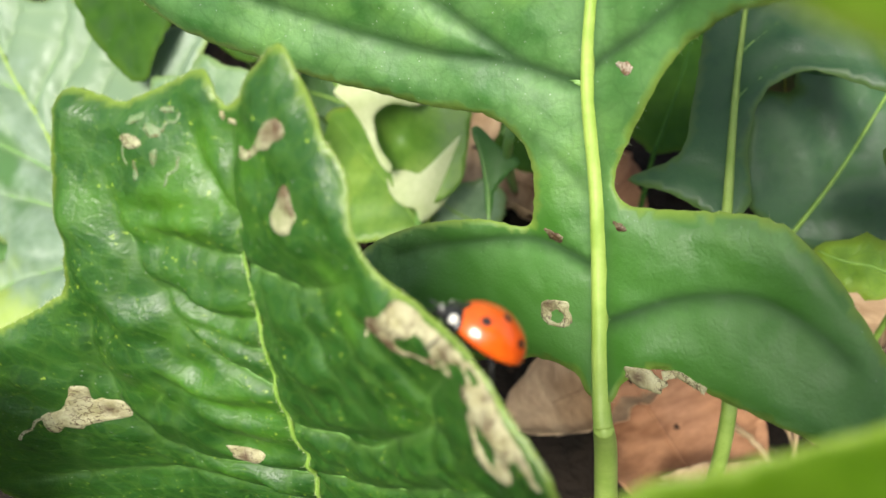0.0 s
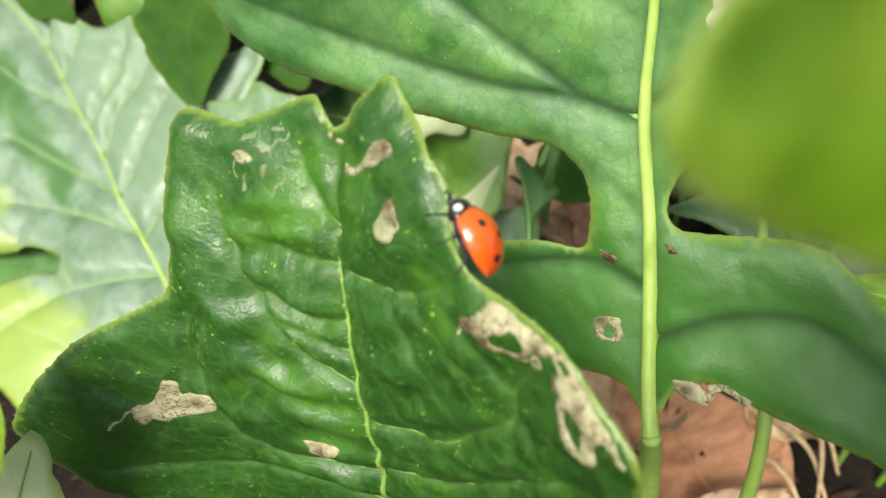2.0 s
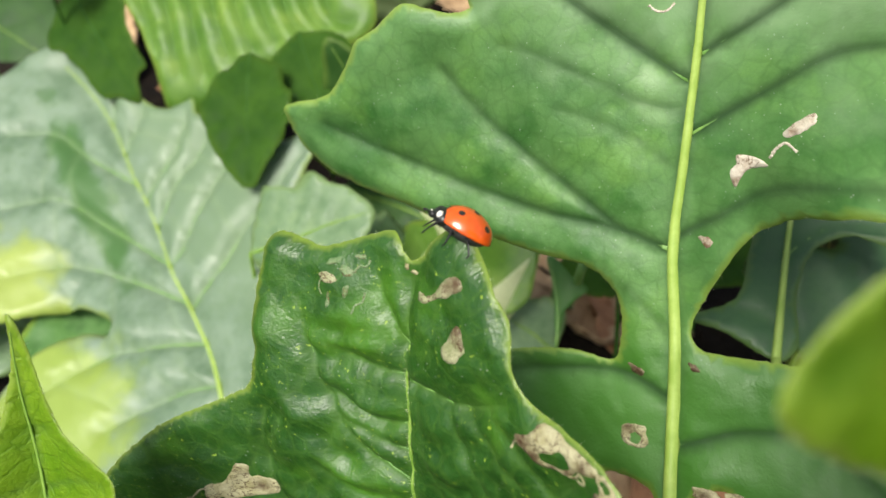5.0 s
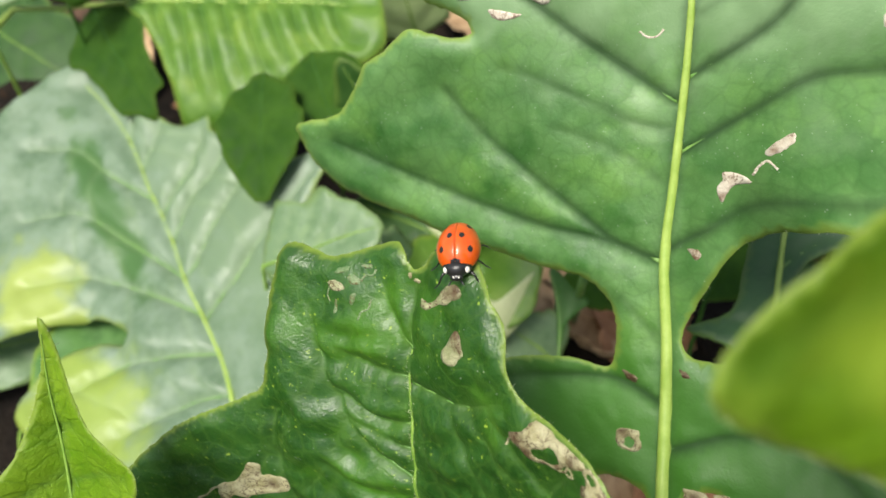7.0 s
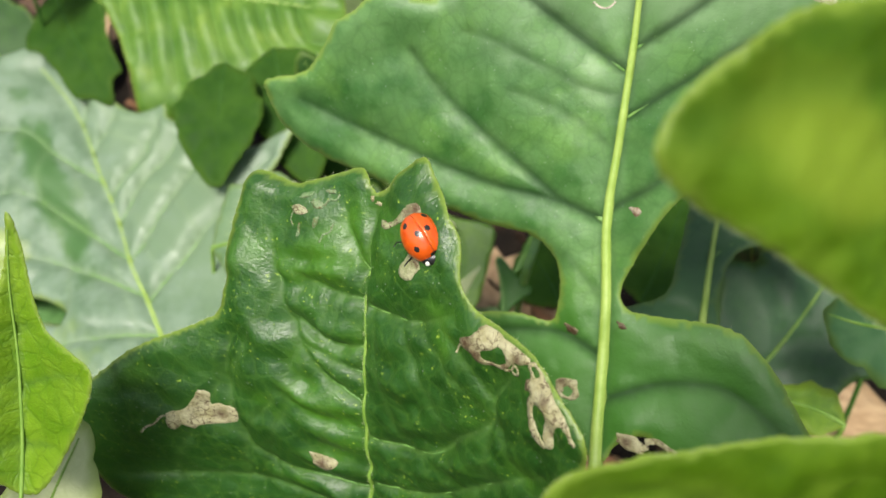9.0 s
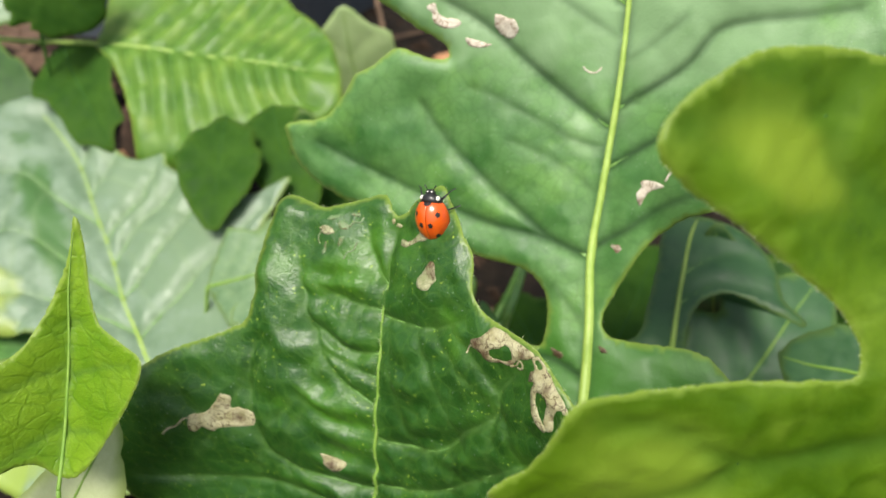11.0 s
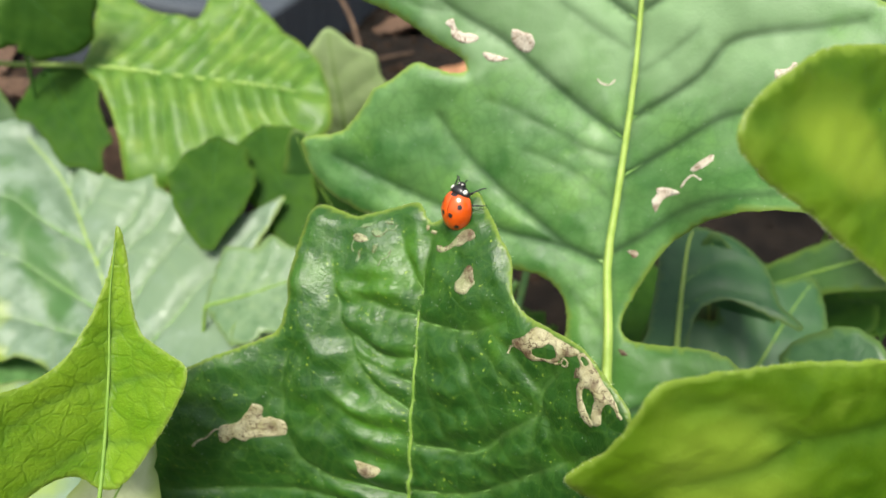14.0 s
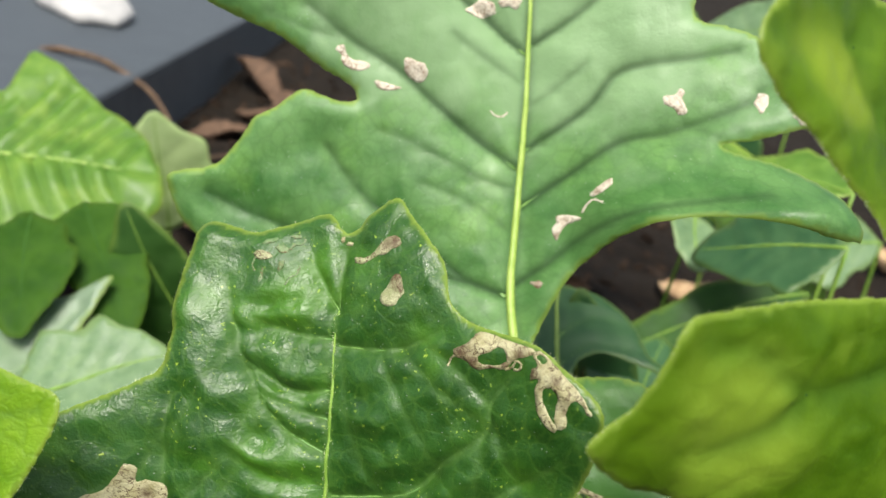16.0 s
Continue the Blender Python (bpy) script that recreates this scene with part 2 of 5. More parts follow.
def ribbon(points, width):
    """The outline of a thin winding gallery."""
    p = spline(points, 4)
    run = np.gradient(p, axis=0)
    run /= np.linalg.norm(run, axis=1)[:, None] + 1e-9
    side = np.stack([-run[:, 1], run[:, 0]], 1) * width
    return [tuple(q) for q in np.vstack([p + side, (p - side)[::-1]])]


def patch(loops, browned, tint, surface, place, parent, rise, seed, name="mined_patch", label="papery tan mined patch", step=0.4, thick=0.12):
    """A mined patch: a thin dead skin that follows the blade; the loops after the first one are green islands left in it."""
    rng = np.random.default_rng(seed)
    from mathutils import geometry
    rings, edges, total = [], [], 0
    for loop in loops:
        p = spline(loop, 4, True)
        p = p + rng.normal(0, 0.035, p.shape)
        rings.append(p)
        edges += [(total + i, total + (i + 1) % len(p)) for i in range(len(p))]
        total += len(p)
    border = np.vstack(rings)
    lo, hi = border.min(0), border.max(0)
    gu, gv = np.meshgrid(np.arange(lo[0], hi[0], step), np.arange(lo[1], hi[1], step), indexing="ij")
    grid = np.stack([gu.ravel(), gv.ravel()], 1)

    def within(q):
        odd = np.zeros(len(q), bool)
        for r in rings:
            for (ax, ay), (bx, by) in zip(r, np.roll(r, -1, 0)):
                odd ^= ((ay > q[:, 1]) != (by > q[:, 1])) & (q[:, 0] < (bx - ax) * (q[:, 1] - ay) / (by - ay + 1e-12) + ax)
        return odd

    far_off = np.min([near(grid, np.vstack([r, r[:1]]))[0] for r in rings], axis=0)
    grid = grid[within(grid) & (far_off > 0.5 * step)]
    pts, _, tris, *_ = geometry.delaunay_2d_cdt([Vector(p) for p in np.vstack([border, grid])], edges, [], 0, 1e-6)
    flat = np.array([(p[0], p[1]) for p in pts])
    tris = np.array([t for t in tris if len(t) == 3])
    tris = tris[within(flat[tris].mean(1))]
    h = surface(flat)
    e = np.min([near(flat, np.vstack([r, r[:1]]))[0] for r in rings], axis=0)
    top, low = place(flat, h + rise + 0.03 * np.clip(e / 0.4, 0, 1)), place(flat, h - thick)
    n, faces, seen = len(flat), [], set()
    for p, q, r in tris.tolist():
        (ax, ay), (bx, by), (cx, cy) = flat[p], flat[q], flat[r]
        if (bx - ax) * (cy - ay) - (by - ay) * (cx - ax) > 0:
            q, r = r, q
        faces += [(p, q, r), (n + p, n + r, n + q)]
        seen |= {(p, q), (q, r), (r, p)}
    faces += [(q, p, n + p, n + q) for p, q in seen if (q, p) not in seen]
    ob = part(name, np.vstack([top, low]), faces, tint, parent, label)
    me = ob.data
    layer = me.uv_layers.new(name="mm")
    idx = np.empty(len(me.loops), np.int32)
    me.loops.foreach_get("vertex_index", idx)
    layer.data.foreach_set("uv", (np.vstack([flat, flat])[idx] / 100).ravel().astype(np.float32))
    f = np.zeros(n)
    for u, v, r in browned:
        f = np.maximum(f, np.exp(-(((flat[:, 0] - u) ** 2 + (flat[:, 1] - v) ** 2) / r**2)))
    attr = me.attributes.new("browned", "FLOAT", "POINT")
    attr.data.foreach_set("value", np.concatenate([f, f]).astype(np.float32))


def leaf(name, label, origin, along, across, quad, outline, rib, veins, blade_mat, stalk, step=1.0, thick=0.28, groove=0.35, quilt=0.5,
         ripple=0.0, rib_mat=None, rib_width=0.75, seed=1, hairs=0, hair_length=0.75, vein_width=0.5, wobble=0.35, per=7, shape=None, category="leaf", group="", vein_show=0.14, vein_mat=None, sink=0.25,
         rib_end=0.22, minor=(), crease=0.0, mines=(), rib_hairs=0, vein_base=0.30, ladder=0):
    """A leaf: blade, midrib, side veins and stalk. Outline, rib and veins lie in the leaf's own plane, in millimetres along and across;
    quad bends the plane; stalk runs on from the rib's foot in world metres."""
    rng = np.random.default_rng(seed)
    origin, along = np.array(origin, float), np.array(along, float)
    along = along / np.linalg.norm(along)
    across = np.array(across, float)
    across = across - along * (across @ along)
    across /= np.linalg.norm(across)
    normal = np.cross(across, along)
    edge = spline(outline, per, True)
    # points along the edge at an even step
    seg = np.linalg.norm(np.roll(edge, -1, 0) - edge, axis=1)
    total = seg.sum()
    count = int(total / (step * 0.8))
    s = np.concatenate([[0], np.cumsum(seg)])
    loop = np.vstack([edge, edge[:1]])
    even = np.stack([np.interp(np.arange(count) * total / count, s, loop[:, k]) for k in (0, 1)], 1)
    even += rng.normal(0, 0.07 * step, even.shape)
    lo, hi = even.min(0), even.max(0)
    gu, gv = np.meshgrid(np.arange(lo[0], hi[0], step), np.arange(lo[1], hi[1], step), indexing="ij")
    gv = gv + (np.arange(gu.shape[0]) % 2)[:, None] * step / 2
    grid = np.stack([gu.ravel(), gv.ravel()], 1) + rng.normal(0, 0.1 * step, (gu.size, 2))
    # inside test
    inside = np.zeros(len(grid), bool)
    a, b = even, np.roll(even, -1, 0)
    for (ax, ay), (bx, by) in zip(a, b):
        hit = ((ay > grid[:, 1]) != (by > grid[:, 1])) & (grid[:, 0] < (bx - ax) * (grid[:, 1] - ay) / (by - ay + 1e-12) + ax)
        inside ^= hit
    closed = np.vstack([even, even[:1]])
    grid = grid[inside]
    grid = grid[near(grid, closed)[0] > 0.55 * step]
    extra = []
    minor = list(minor)
    if ladder:
        # cross veins between neighbouring side veins
        for sign in (-1, 1):
            row = sorted((v for v in veins if (v[-1][1] - v[0][1]) * sign > 1.5), key=lambda v: v[0][0])
            for lower, upper in zip(row, row[1:]):
                p, q = spline(lower, 12), spline(upper, 12)
                for k in range(ladder):
                    f = (k + 0.7 + rng.uniform(-0.25, 0.25)) / (ladder + 0.5)
                    x, y = p[int(f * (len(p) - 1))], q[int(min(0.97, f * rng.uniform(0.85, 1.1)) * (len(q) - 1))]
                    bow = (x + y) / 2 + rng.normal(0, 0.05, 2) * np.linalg.norm(y - x)
                    minor.append([tuple(x), tuple(bow), tuple(y)])
    if crease:
        # finer points along the veins keep the creases crisp
        for line in [spline(v, 6) for v in list(veins) + list(minor)]:
            length = np.concatenate([[0], np.cumsum(np.linalg.norm(np.diff(line, axis=0), axis=1))])
            at = np.arange(0.6, length[-1], 0.55)
            mid = np.stack([np.interp(at, length, line[:, k]) for k in (0, 1)], 1)
            run = np.gradient(mid, axis=0) if len(mid) > 2 else np.tile(line[-1] - line[0], (len(mid), 1))
            run /= np.linalg.norm(run, axis=1)[:, None] + 1e-9
            side = np.stack([-run[:, 1], run[:, 0]], 1)
            for off in (0.0, -0.38, 0.38):
                extra.append(mid + off * side)
        extra = np.vstack(extra)
        ok = np.zeros(len(extra), bool)
        for (ax, ay), (bx, by) in zip(a, b):
            ok ^= ((ay > extra[:, 1]) != (by > extra[:, 1])) & (extra[:, 0] < (bx - ax) * (extra[:, 1] - ay) / (by - ay + 1e-12) + ax)
        extra = extra[ok]
        extra = extra[near(extra, closed)[0] > 0.5 * step]
        keep = np.ones(len(grid), bool)
        for v in list(veins) + list(minor):
            keep &= near(grid, spline(v, 6))[0] > 0.62
        grid = grid[keep]
    flat = np.vstack([even, grid, extra]) if len(extra) else np.vstack([even, grid])
    ring = [(i, (i + 1) % count) for i in range(count)]
    from mathutils import geometry
    pts, _, tris, *_ = geometry.delaunay_2d_cdt([Vector(p) for p in flat], ring, [], 1, 1e-6)
    flat = np.array([(p[0], p[1]) for p in pts])
    rib_line = spline(rib, 8)
    vein_lines = [spline(v, 6) for v in veins]
    minor_lines = [spline(v, 6) for v in minor]
    edge_d = near(flat, closed)[0]
    ph = rng.uniform(0, 6.28, 12)

    def height(q, far_edge=None):
        u, v = q[:, 0], q[:, 1]
        h = quad[0] * u * u + quad[1] * u * v + quad[2] * v * v + quad[3] * u + quad[4] * v + quad[5]
        if shape:
            h = h + shape(u, v)
        for k in range(4):
            f = 0.11 * (1.7**k)
            h = h + wobble / (1.6**k) * np.sin(f * u * math.cos(ph[k]) + f * v * math.sin(ph[k]) + ph[k + 4]) * np.cos(f * 0.8 * v + ph[k + 8])
        return h

    def relief(q, e):
        d0, _ = near(q, rib_line)
        dv = np.full(len(q), 99.0)
        tv = np.zeros(len(q))
        for line in vein_lines:
            d, t = near(q, line)
            tv = np.where(d < dv, t, tv)
            dv = np.minimum(dv, d)
        lift = quilt * (1 - np.exp(-((np.minimum(dv, d0 * 0.8) / 3.2) ** 2))) - groove * np.exp(-((dv / (crease or 0.8)) ** 2)) * (1 - 0.6 * tv)
        weak = np.full(len(q), 99.0)
        for line in minor_lines:
            weak = np.minimum(weak, near(q, line)[0])
        lift = lift - 0.28 * groove * np.exp(-((weak / (crease or 0.8)) ** 2))
        lift = lift - 0.5 * groove * np.exp(-((d0 / 1.1) ** 2))
        lift = lift * np.clip(e / 2.0, 0, 1)
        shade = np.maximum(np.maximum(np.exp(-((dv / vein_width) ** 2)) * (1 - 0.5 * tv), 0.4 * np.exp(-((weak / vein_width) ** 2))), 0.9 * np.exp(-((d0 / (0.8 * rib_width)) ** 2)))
        return lift, shade

    lift, shade = relief(flat, edge_d)
    h = height(flat) + lift
    if ripple:
        ang = np.arctan2(flat[:, 1] - flat[:, 1].mean(), flat[:, 0] - flat[:, 0].mean())
        h = h + ripple * np.exp(-edge_d / 5.0) * (np.sin(9 * ang + ph[0]) + 0.6 * np.sin(17 * ang + ph[1]))

    def world(q, hh):
        return origin + (q[:, :1] * along + q[:, 1:2] * across + np.asarray(hh)[:, None] * normal) / 1000

    foot = np.array(stalk[-1], float)
    root = thing(name, tuple(foot), label, category, group)
    top = world(flat, h) - foot
    thin = thick * (0.35 + 0.65 * np.clip(edge_d / 1.5, 0, 1))
    low = world(flat, h - thin) - foot
    n = len(flat)
    faces = []
    edges = {}
    for t in tris:
        p, q, r = t
        (ax, ay), (bx, by), (cx, cy) = flat[p], flat[q], flat[r]
        if (bx - ax) * (cy - ay) - (by - ay) * (cx - ax) > 0:
            p, q, r = p, r, q
        faces.append((p, q, r))
        faces.append((n + p, n + r, n + q))
        for e in ((p, q), (q, r), (r, p)):
            edges[e] = edges.get(e, 0) + 1
    for (p, q) in edges:
        if (q, p) not in edges:
            faces.append((q, p, n + p, n + q))
    blade = part("blade", np.vstack([top, low]), faces, blade_mat, root)
    me = blade.data
    layer = me.uv_layers.new(name="mm")
    idx = np.empty(len(me.loops), np.int32)
    me.loops.foreach_get("vertex_index", idx)
    uvs = np.vstack([flat, flat])[idx] / 100
    layer.data.foreach_set("uv", uvs.ravel().astype(np.float32))
    for key, value in (("vein", shade), ("rim", np.exp(-((edge_d / 0.35) ** 2)))):
        attr = me.attributes.new(key, "FLOAT", "POINT")
        attr.data.foreach_set("value", np.concatenate([value, value]).astype(np.float32))
    # midrib and stalk in one sweep each
    rl = spline(rib, 10)
    re = near(rl, closed)[0]
    bed = np.convolve(np.pad(relief(rl, re)[0], 8, mode="edge"), np.ones(17) / 17, mode="valid")
    wl = world(rl, height(rl) + bed + 0.05) - foot
    width = np.linspace(rib_width, rib_end * rib_width, len(rl))[::1] / 1000
    part("midrib", *tube(wl, width, 10, 0.85), rib_mat or M_RIB, root, "pale yellow-green midrib")
    if len(stalk) > 1:
        st = np.vstack([wl[:1] + foot, np.array(stalk, float)])
        st = spline(st, 8) - foot
        part("stalk", *tube(st, np.linspace(width[0], width[0] * 1.7, len(st)), 10), rib_mat or M_RIB, root)
    for line in vein_lines:
        keep = near(line, closed)[0]
        vl = world(line, height(line) + relief(line, keep)[0] - 0.02 - sink * np.linspace(0, 1, len(line)) ** (1.0 if crease else 0.5)) - foot
        part("vein", *tube(vl, np.linspace(vein_base * rib_width, vein_show * rib_width, len(vl)) / 1000, 6), vein_mat or M_RIB_DULL, root)
    for k, (loops, browned, tint) in enumerate(mines):
        patch(loops, browned, tint, lambda q: height(q) + relief(q, near(q, closed)[0])[0], lambda q, hh: world(q, hh) - foot, root, 0.045 + 0.012 * (k % 5), seed + k)
    if rib_hairs:
        hv, hf = [], []
        for k in rng.integers(2, len(wl) - 2, rib_hairs):
            side = across * rng.normal(0, 1) + normal * rng.uniform(0.2, 0.9) + along * rng.normal(0, 0.4)
            side /= np.linalg.norm(side)
            o = wl[k] + (wl[k + 1] - wl[k]) * rng.uniform() + side * width[k] * 0.8
            d = side * rng.uniform(0.3, 0.8) / 1000
            w = np.cross(d, along)
            w *= 0.000018 / (np.linalg.norm(w) + 1e-9)
            i = len(hv)
            hv += [o + w, o - w, o + along * 0.00003, o + d]
            hf += [(i, i + 1, i + 3), (i + 1, i + 2, i + 3), (i + 2, i, i + 3)]
        part("rib_hairs", hv, hf, M_HAIR, root, "fine pale hairs on the midrib", kind="stuff")
    if hairs:
        hv, hf = [], []
        pick = rng.integers(0, count, hairs)
        base = world(even, height(even)) - foot
        mid = world(even * 0.97 + even.mean(0) * 0.03, height(even)) - foot
        for k in pick:
            out = base[k] - base[(k + 1) % count]
            out = np.cross(out, normal)
            out /= np.linalg.norm(out) + 1e-9
            if out @ (base[k] - mid[k]) < 0:
                out = -out
            d = out + rng.normal(0, 0.45, 3)
            d *= rng.uniform(0.3 * hair_length, hair_length) / 1000 / np.linalg.norm(d)
            side = np.cross(d, normal)
            side *= 0.000015 / (np.linalg.norm(side) + 1e-9)
            o = base[k] - 0.0001 * out
            i = len(hv)
            hv += [o + side, o - side, o + normal * 0.00003, o + d]
            hf += [(i, i + 1, i + 3), (i + 1, i + 2, i + 3), (i + 2, i, i + 3)]
        part("hairs", hv, hf, M_HAIR, root, "fine pale hairs along the edge", kind="stuff")
    return root


def lobed(length, half, lobes, depth, rng, tipped=0.5):
    """An outline of a lobed leaf of that length and half width, from foot to tip and back."""
    side = []
    n = 4 * lobes + 3
    for k in range(1, n):
        s = k / n
        body = half * (math.sin(math.pi * s**0.75)) ** 0.7
        wave = 1 - depth * (0.5 + 0.5 * math.cos(2 * math.pi * lobes * s)) * (1 - 0.5 * s)
        side.append((length * (s + 0.02 * rng.normal()), body * wave * (1 + 0.08 * rng.normal())))
    other = [(u * (1 + 0.02 * rng.normal()), -v * (1 + 0.08 * rng.normal())) for u, v in reversed(side)]
    return [(0, 0.6)] + side + [(length, 0)] + other + [(0, -0.6)]


def simple_leaf(name, label, foot, tip, facing, half, mat, lobes=3, depth=0.4, bend=-0.004, cup=0.006, seed=5, ground_at=None, rib_mat=None, step=1.8, group="", **more):
    """A lobed leaf from its foot to its tip (world metres), with its face towards `facing`."""
    rng = np.random.default_rng(seed)
    foot, tip, facing = np.array(foot, float), np.array(tip, float), np.array(facing, float)
    along = tip - foot
    length = np.linalg.norm(along) * 1000
    across = np.cross(along, facing)
    veins = []
    for k in range(lobes + 2):
        u = length * (0.10 + 0.75 * k / (lobes + 2))
        for sign in (-1, 1):
            reach = half * 0.8 * math.sin(math.pi * min(0.97, (u / length + 0.12) ** 0.75))
            veins.append([(u, 0), (u + 0.45 * reach, 0.5 * sign * reach), (u + 0.75 * reach, sign * reach)])
    veins = [v for v in veins if v[-1][0] < length * 0.92]
    down = ground_at or (foot[0] + 0.2 * (foot[0] - tip[0]), foot[1] + 0.2 * (foot[1] - tip[1]), -0.002)
    rib = [(0, 0), (length * 0.35, 0.4), (length * 0.7, -0.3), (length * 0.95, 0)]
    mids = [tuple(foot * 0.5 + np.array(down) * 0.5 + np.array((0, 0, 0.004)))]
    return leaf(name, label, foot, along, across, (bend, 0, cup, 0, 0, 0), lobed(length, half, lobes, depth, rng), rib, veins, mat, mids + [down],
                step=step, seed=seed, rib_mat=rib_mat or M_RIB_SOFT, group=group, **{"rib_width": 0.5, **more})


# ---- ground ----
def ground_height(x, y):
    h = 0.0
    for k, (f, a) in enumerate(((4.0, 0.012), (11.0, 0.006), (33.0, 0.0035), (90.0, 0.0018))):
        h += a * noise.noise(Vector((x * f + 3.1 * k, y * f - 1.7 * k, 0.5 * k)))
    fade = max(0.0, 1 - max(0.0, math.hypot(x, y - 0.2) - 0.6) / 3.0)
    return h * fade - 0.004


def build_ground():
    near_line = np.linspace(-0.55, 0.55, 111)
    far_line = 0.55 * np.geomspace(1.15, 700, 34)
    line = np.concatenate([-far_line[::-1], near_line, far_line])
    n = len(line)
    verts = [(x, y + 0.2, ground_height(x, y + 0.2)) for x in line for y in line]
    faces = [(i * n + j, (i + 1) * n + j, (i + 1) * n + j + 1, i * n + j + 1) for i in range(n - 1) for j in range(n - 1)]
    me = bpy.data.meshes.new("ground")
    me.from_pydata(verts, [], faces)
    me.shade_smooth()
    me.materials.append(M_SHADED_SOIL)
    tagged(new("ground", me), "crumbly garden soil strewn with litter, coloured dark as if in leaf shade", "soil", kind="structure")


build_ground()

# ---- leaf materials ----
F_MINES = [
    ([[(26.2, 8.1), (25.8, 9.0), (24.6, 9.3), (23.7, 9.5), (23.0, 8.8), (22.3, 8.3), (22.2, 7.4), (22.6, 6.5), (23.6, 6.5), (24.4, 7.1), (25.5, 7.6)]], [(25.9, 8.4, 1.1), (24.6, 8.9, 0.6)], M_MINED_TAN),
    ([[(28.5, 2.1), (28.6, 2.9), (28.4, 3.7), (29.1, 5.0), (30.2, 5.9), (30.9, 6.6), (31.1, 7.8), (30.4, 8.5), (29.8, 8.3), (29.3, 7.4), (28.7, 6.6), (28.6, 5.6), (28.1, 4.5), (27.6, 3.4), (27.8, 2.4)]],
     [(30.4, 7.6, 1.2), (29.8, 6.6, 0.6)], M_MINED_TAN),
    ([[(-2.0, -28.7), (-1.1, -26.5), (1.2, -24.8), (2.0, -24.2), (1.6, -23.4), (-0.1, -23.6), (0.1, -22.5), (-0.3, -21.0), (-1.2, -20.5), (-2.6, -21.1), (-3.1, -23.0), (-3.5, -25.0), (-4.3, -26.1),
       (-4.1, -26.7), (-3.7, -27.3), (-4.7, -28.4), (-4.6, -29.2), (-3.3, -29.1)]], [(-1.6, -22.6, 0.7)], M_MINED),
    ([ribbon([(-5.8, -32.9), (-4.8, -32.1), (-4.3, -31.1), (-2.8, -29.6), (-2.6, -28.8)], 0.13)], [], M_MINED),
    ([[(28.9, -10.9), (29.3, -9.9), (29.0, -9.0), (28.4, -8.3), (28.0, -9.3), (28.2, -10.4)]], [], M_MINED_TAN), ([ragged(29.6, -7.4, 0.5, 0.9, 30, 61)], [], M_SCAR), ([ragged(30.6, -9.0, 0.35, 1.0, -20, 62)], [], M_SCAR), ([ragged(27.2, -7.2, 0.9, 0.35, 15, 63)], [], M_SCAR), ([ragged(26.0, -9.6, 0.9, 0.25, 10, 64)], [], M_SCAR), ([ragged(31.3, -6.0, 0.3, 0.8, 0, 65)], [], M_SCAR), ([ribbon([(24.8, -6.4), (25.8, -6.0), (26.3, -5.2), (27.4, -5.0)], 0.12)], [], M_SCAR),
    ([[(-5.0, -10.4), (-5.3, -9.1), (-5.9, -7.0), (-6.9, -7.4), (-7.9, -9.4), (-7.4, -9.9), (-6.0, -10.0)]], [(-6.6, -9.0, 0.8)], M_MINED),
    ([[(17.1, 16.1), (17.9, 18.1), (19.0, 18.8), (19.1, 19.9), (18.4, 22.0), (17.7, 24.1), (17.1, 25.8), (16.7, 26.0), (16.3, 25.1), (16.0, 23.7), (15.5, 23.0), (14.9, 22.3), (15.0, 20.6), (14.8, 18.8), (15.8, 17.7), (16.2, 16.4)],
      [(16.3, 19.2), (16.8, 20.6), (17.4, 21.7), (16.8, 22.5), (15.8, 22.5), (15.3, 21.3), (15.5, 19.5)]], [(16.9, 17.0, 1.2), (15.6, 18.4, 0.9), (15.1, 20.6, 0.6), (15.3, 22.4, 0.6), (16.6, 24.2, 0.6)], M_MINED),
    ([[(16.4, 25.8), (17.0, 26.4), (16.2, 27.5), (14.7, 29.0), (12.7, 30.9), (10.9, 32.1), (10.1, 32.4), (10.2, 31.9), (11.0, 31.5), (11.6, 30.8), (11.2, 30.0), (10.1, 29.5), (9.1, 29.6), (8.5, 28.9), (9.1, 28.2), (10.7, 28.4),
       (11.9, 28.7), (12.8, 28.1), (12.8, 27.1), (11.9, 26.9), (10.7, 27.3), (9.5, 27.9), (8.7, 28.5), (8.2, 27.9), (9.4, 26.7), (10.9, 26.1), (12.8, 26.0), (13.9, 26.4), (13.8, 25.4), (14.9, 25.6), (15.3, 26.3)],
      [(16.3, 26.2), (16.5, 26.8), (15.8, 27.4), (15.5, 26.9)]], [(13.6, 28.6, 0.5), (14.3, 25.7, 0.5), (10.4, 29.4, 0.35)], M_MINED),
    ([ribbon([(14.9, 22.3), (15.2, 23.2), (15.8, 23.7), (15.5, 24.3), (14.9, 24.1), (14.9, 23.3)], 0.13)], [], M_MINED),
    ([ribbon([(15.2, 15.2), (15.8, 15.5), (16.3, 16.0), (16.4, 16.8)], 0.12)], [], M_MINED),
    ([ragged(31.0, 0.2, 0.4, 0.3, 20, 30)], [], M_MINED), ([ragged(30.4, 1.1, 0.3, 0.5, 0, 31)], [], M_MINED), ([ribbon([(26.5, -10.5), (27.4, -10.9), (28.3, -10.6)], 0.10)], [], M_SCAR), ([ribbon([(29.5, -6.5), (30.2, -6.0), (30.3, -5.2), (31.0, -4.8)], 0.12)], [], M_SCAR)]
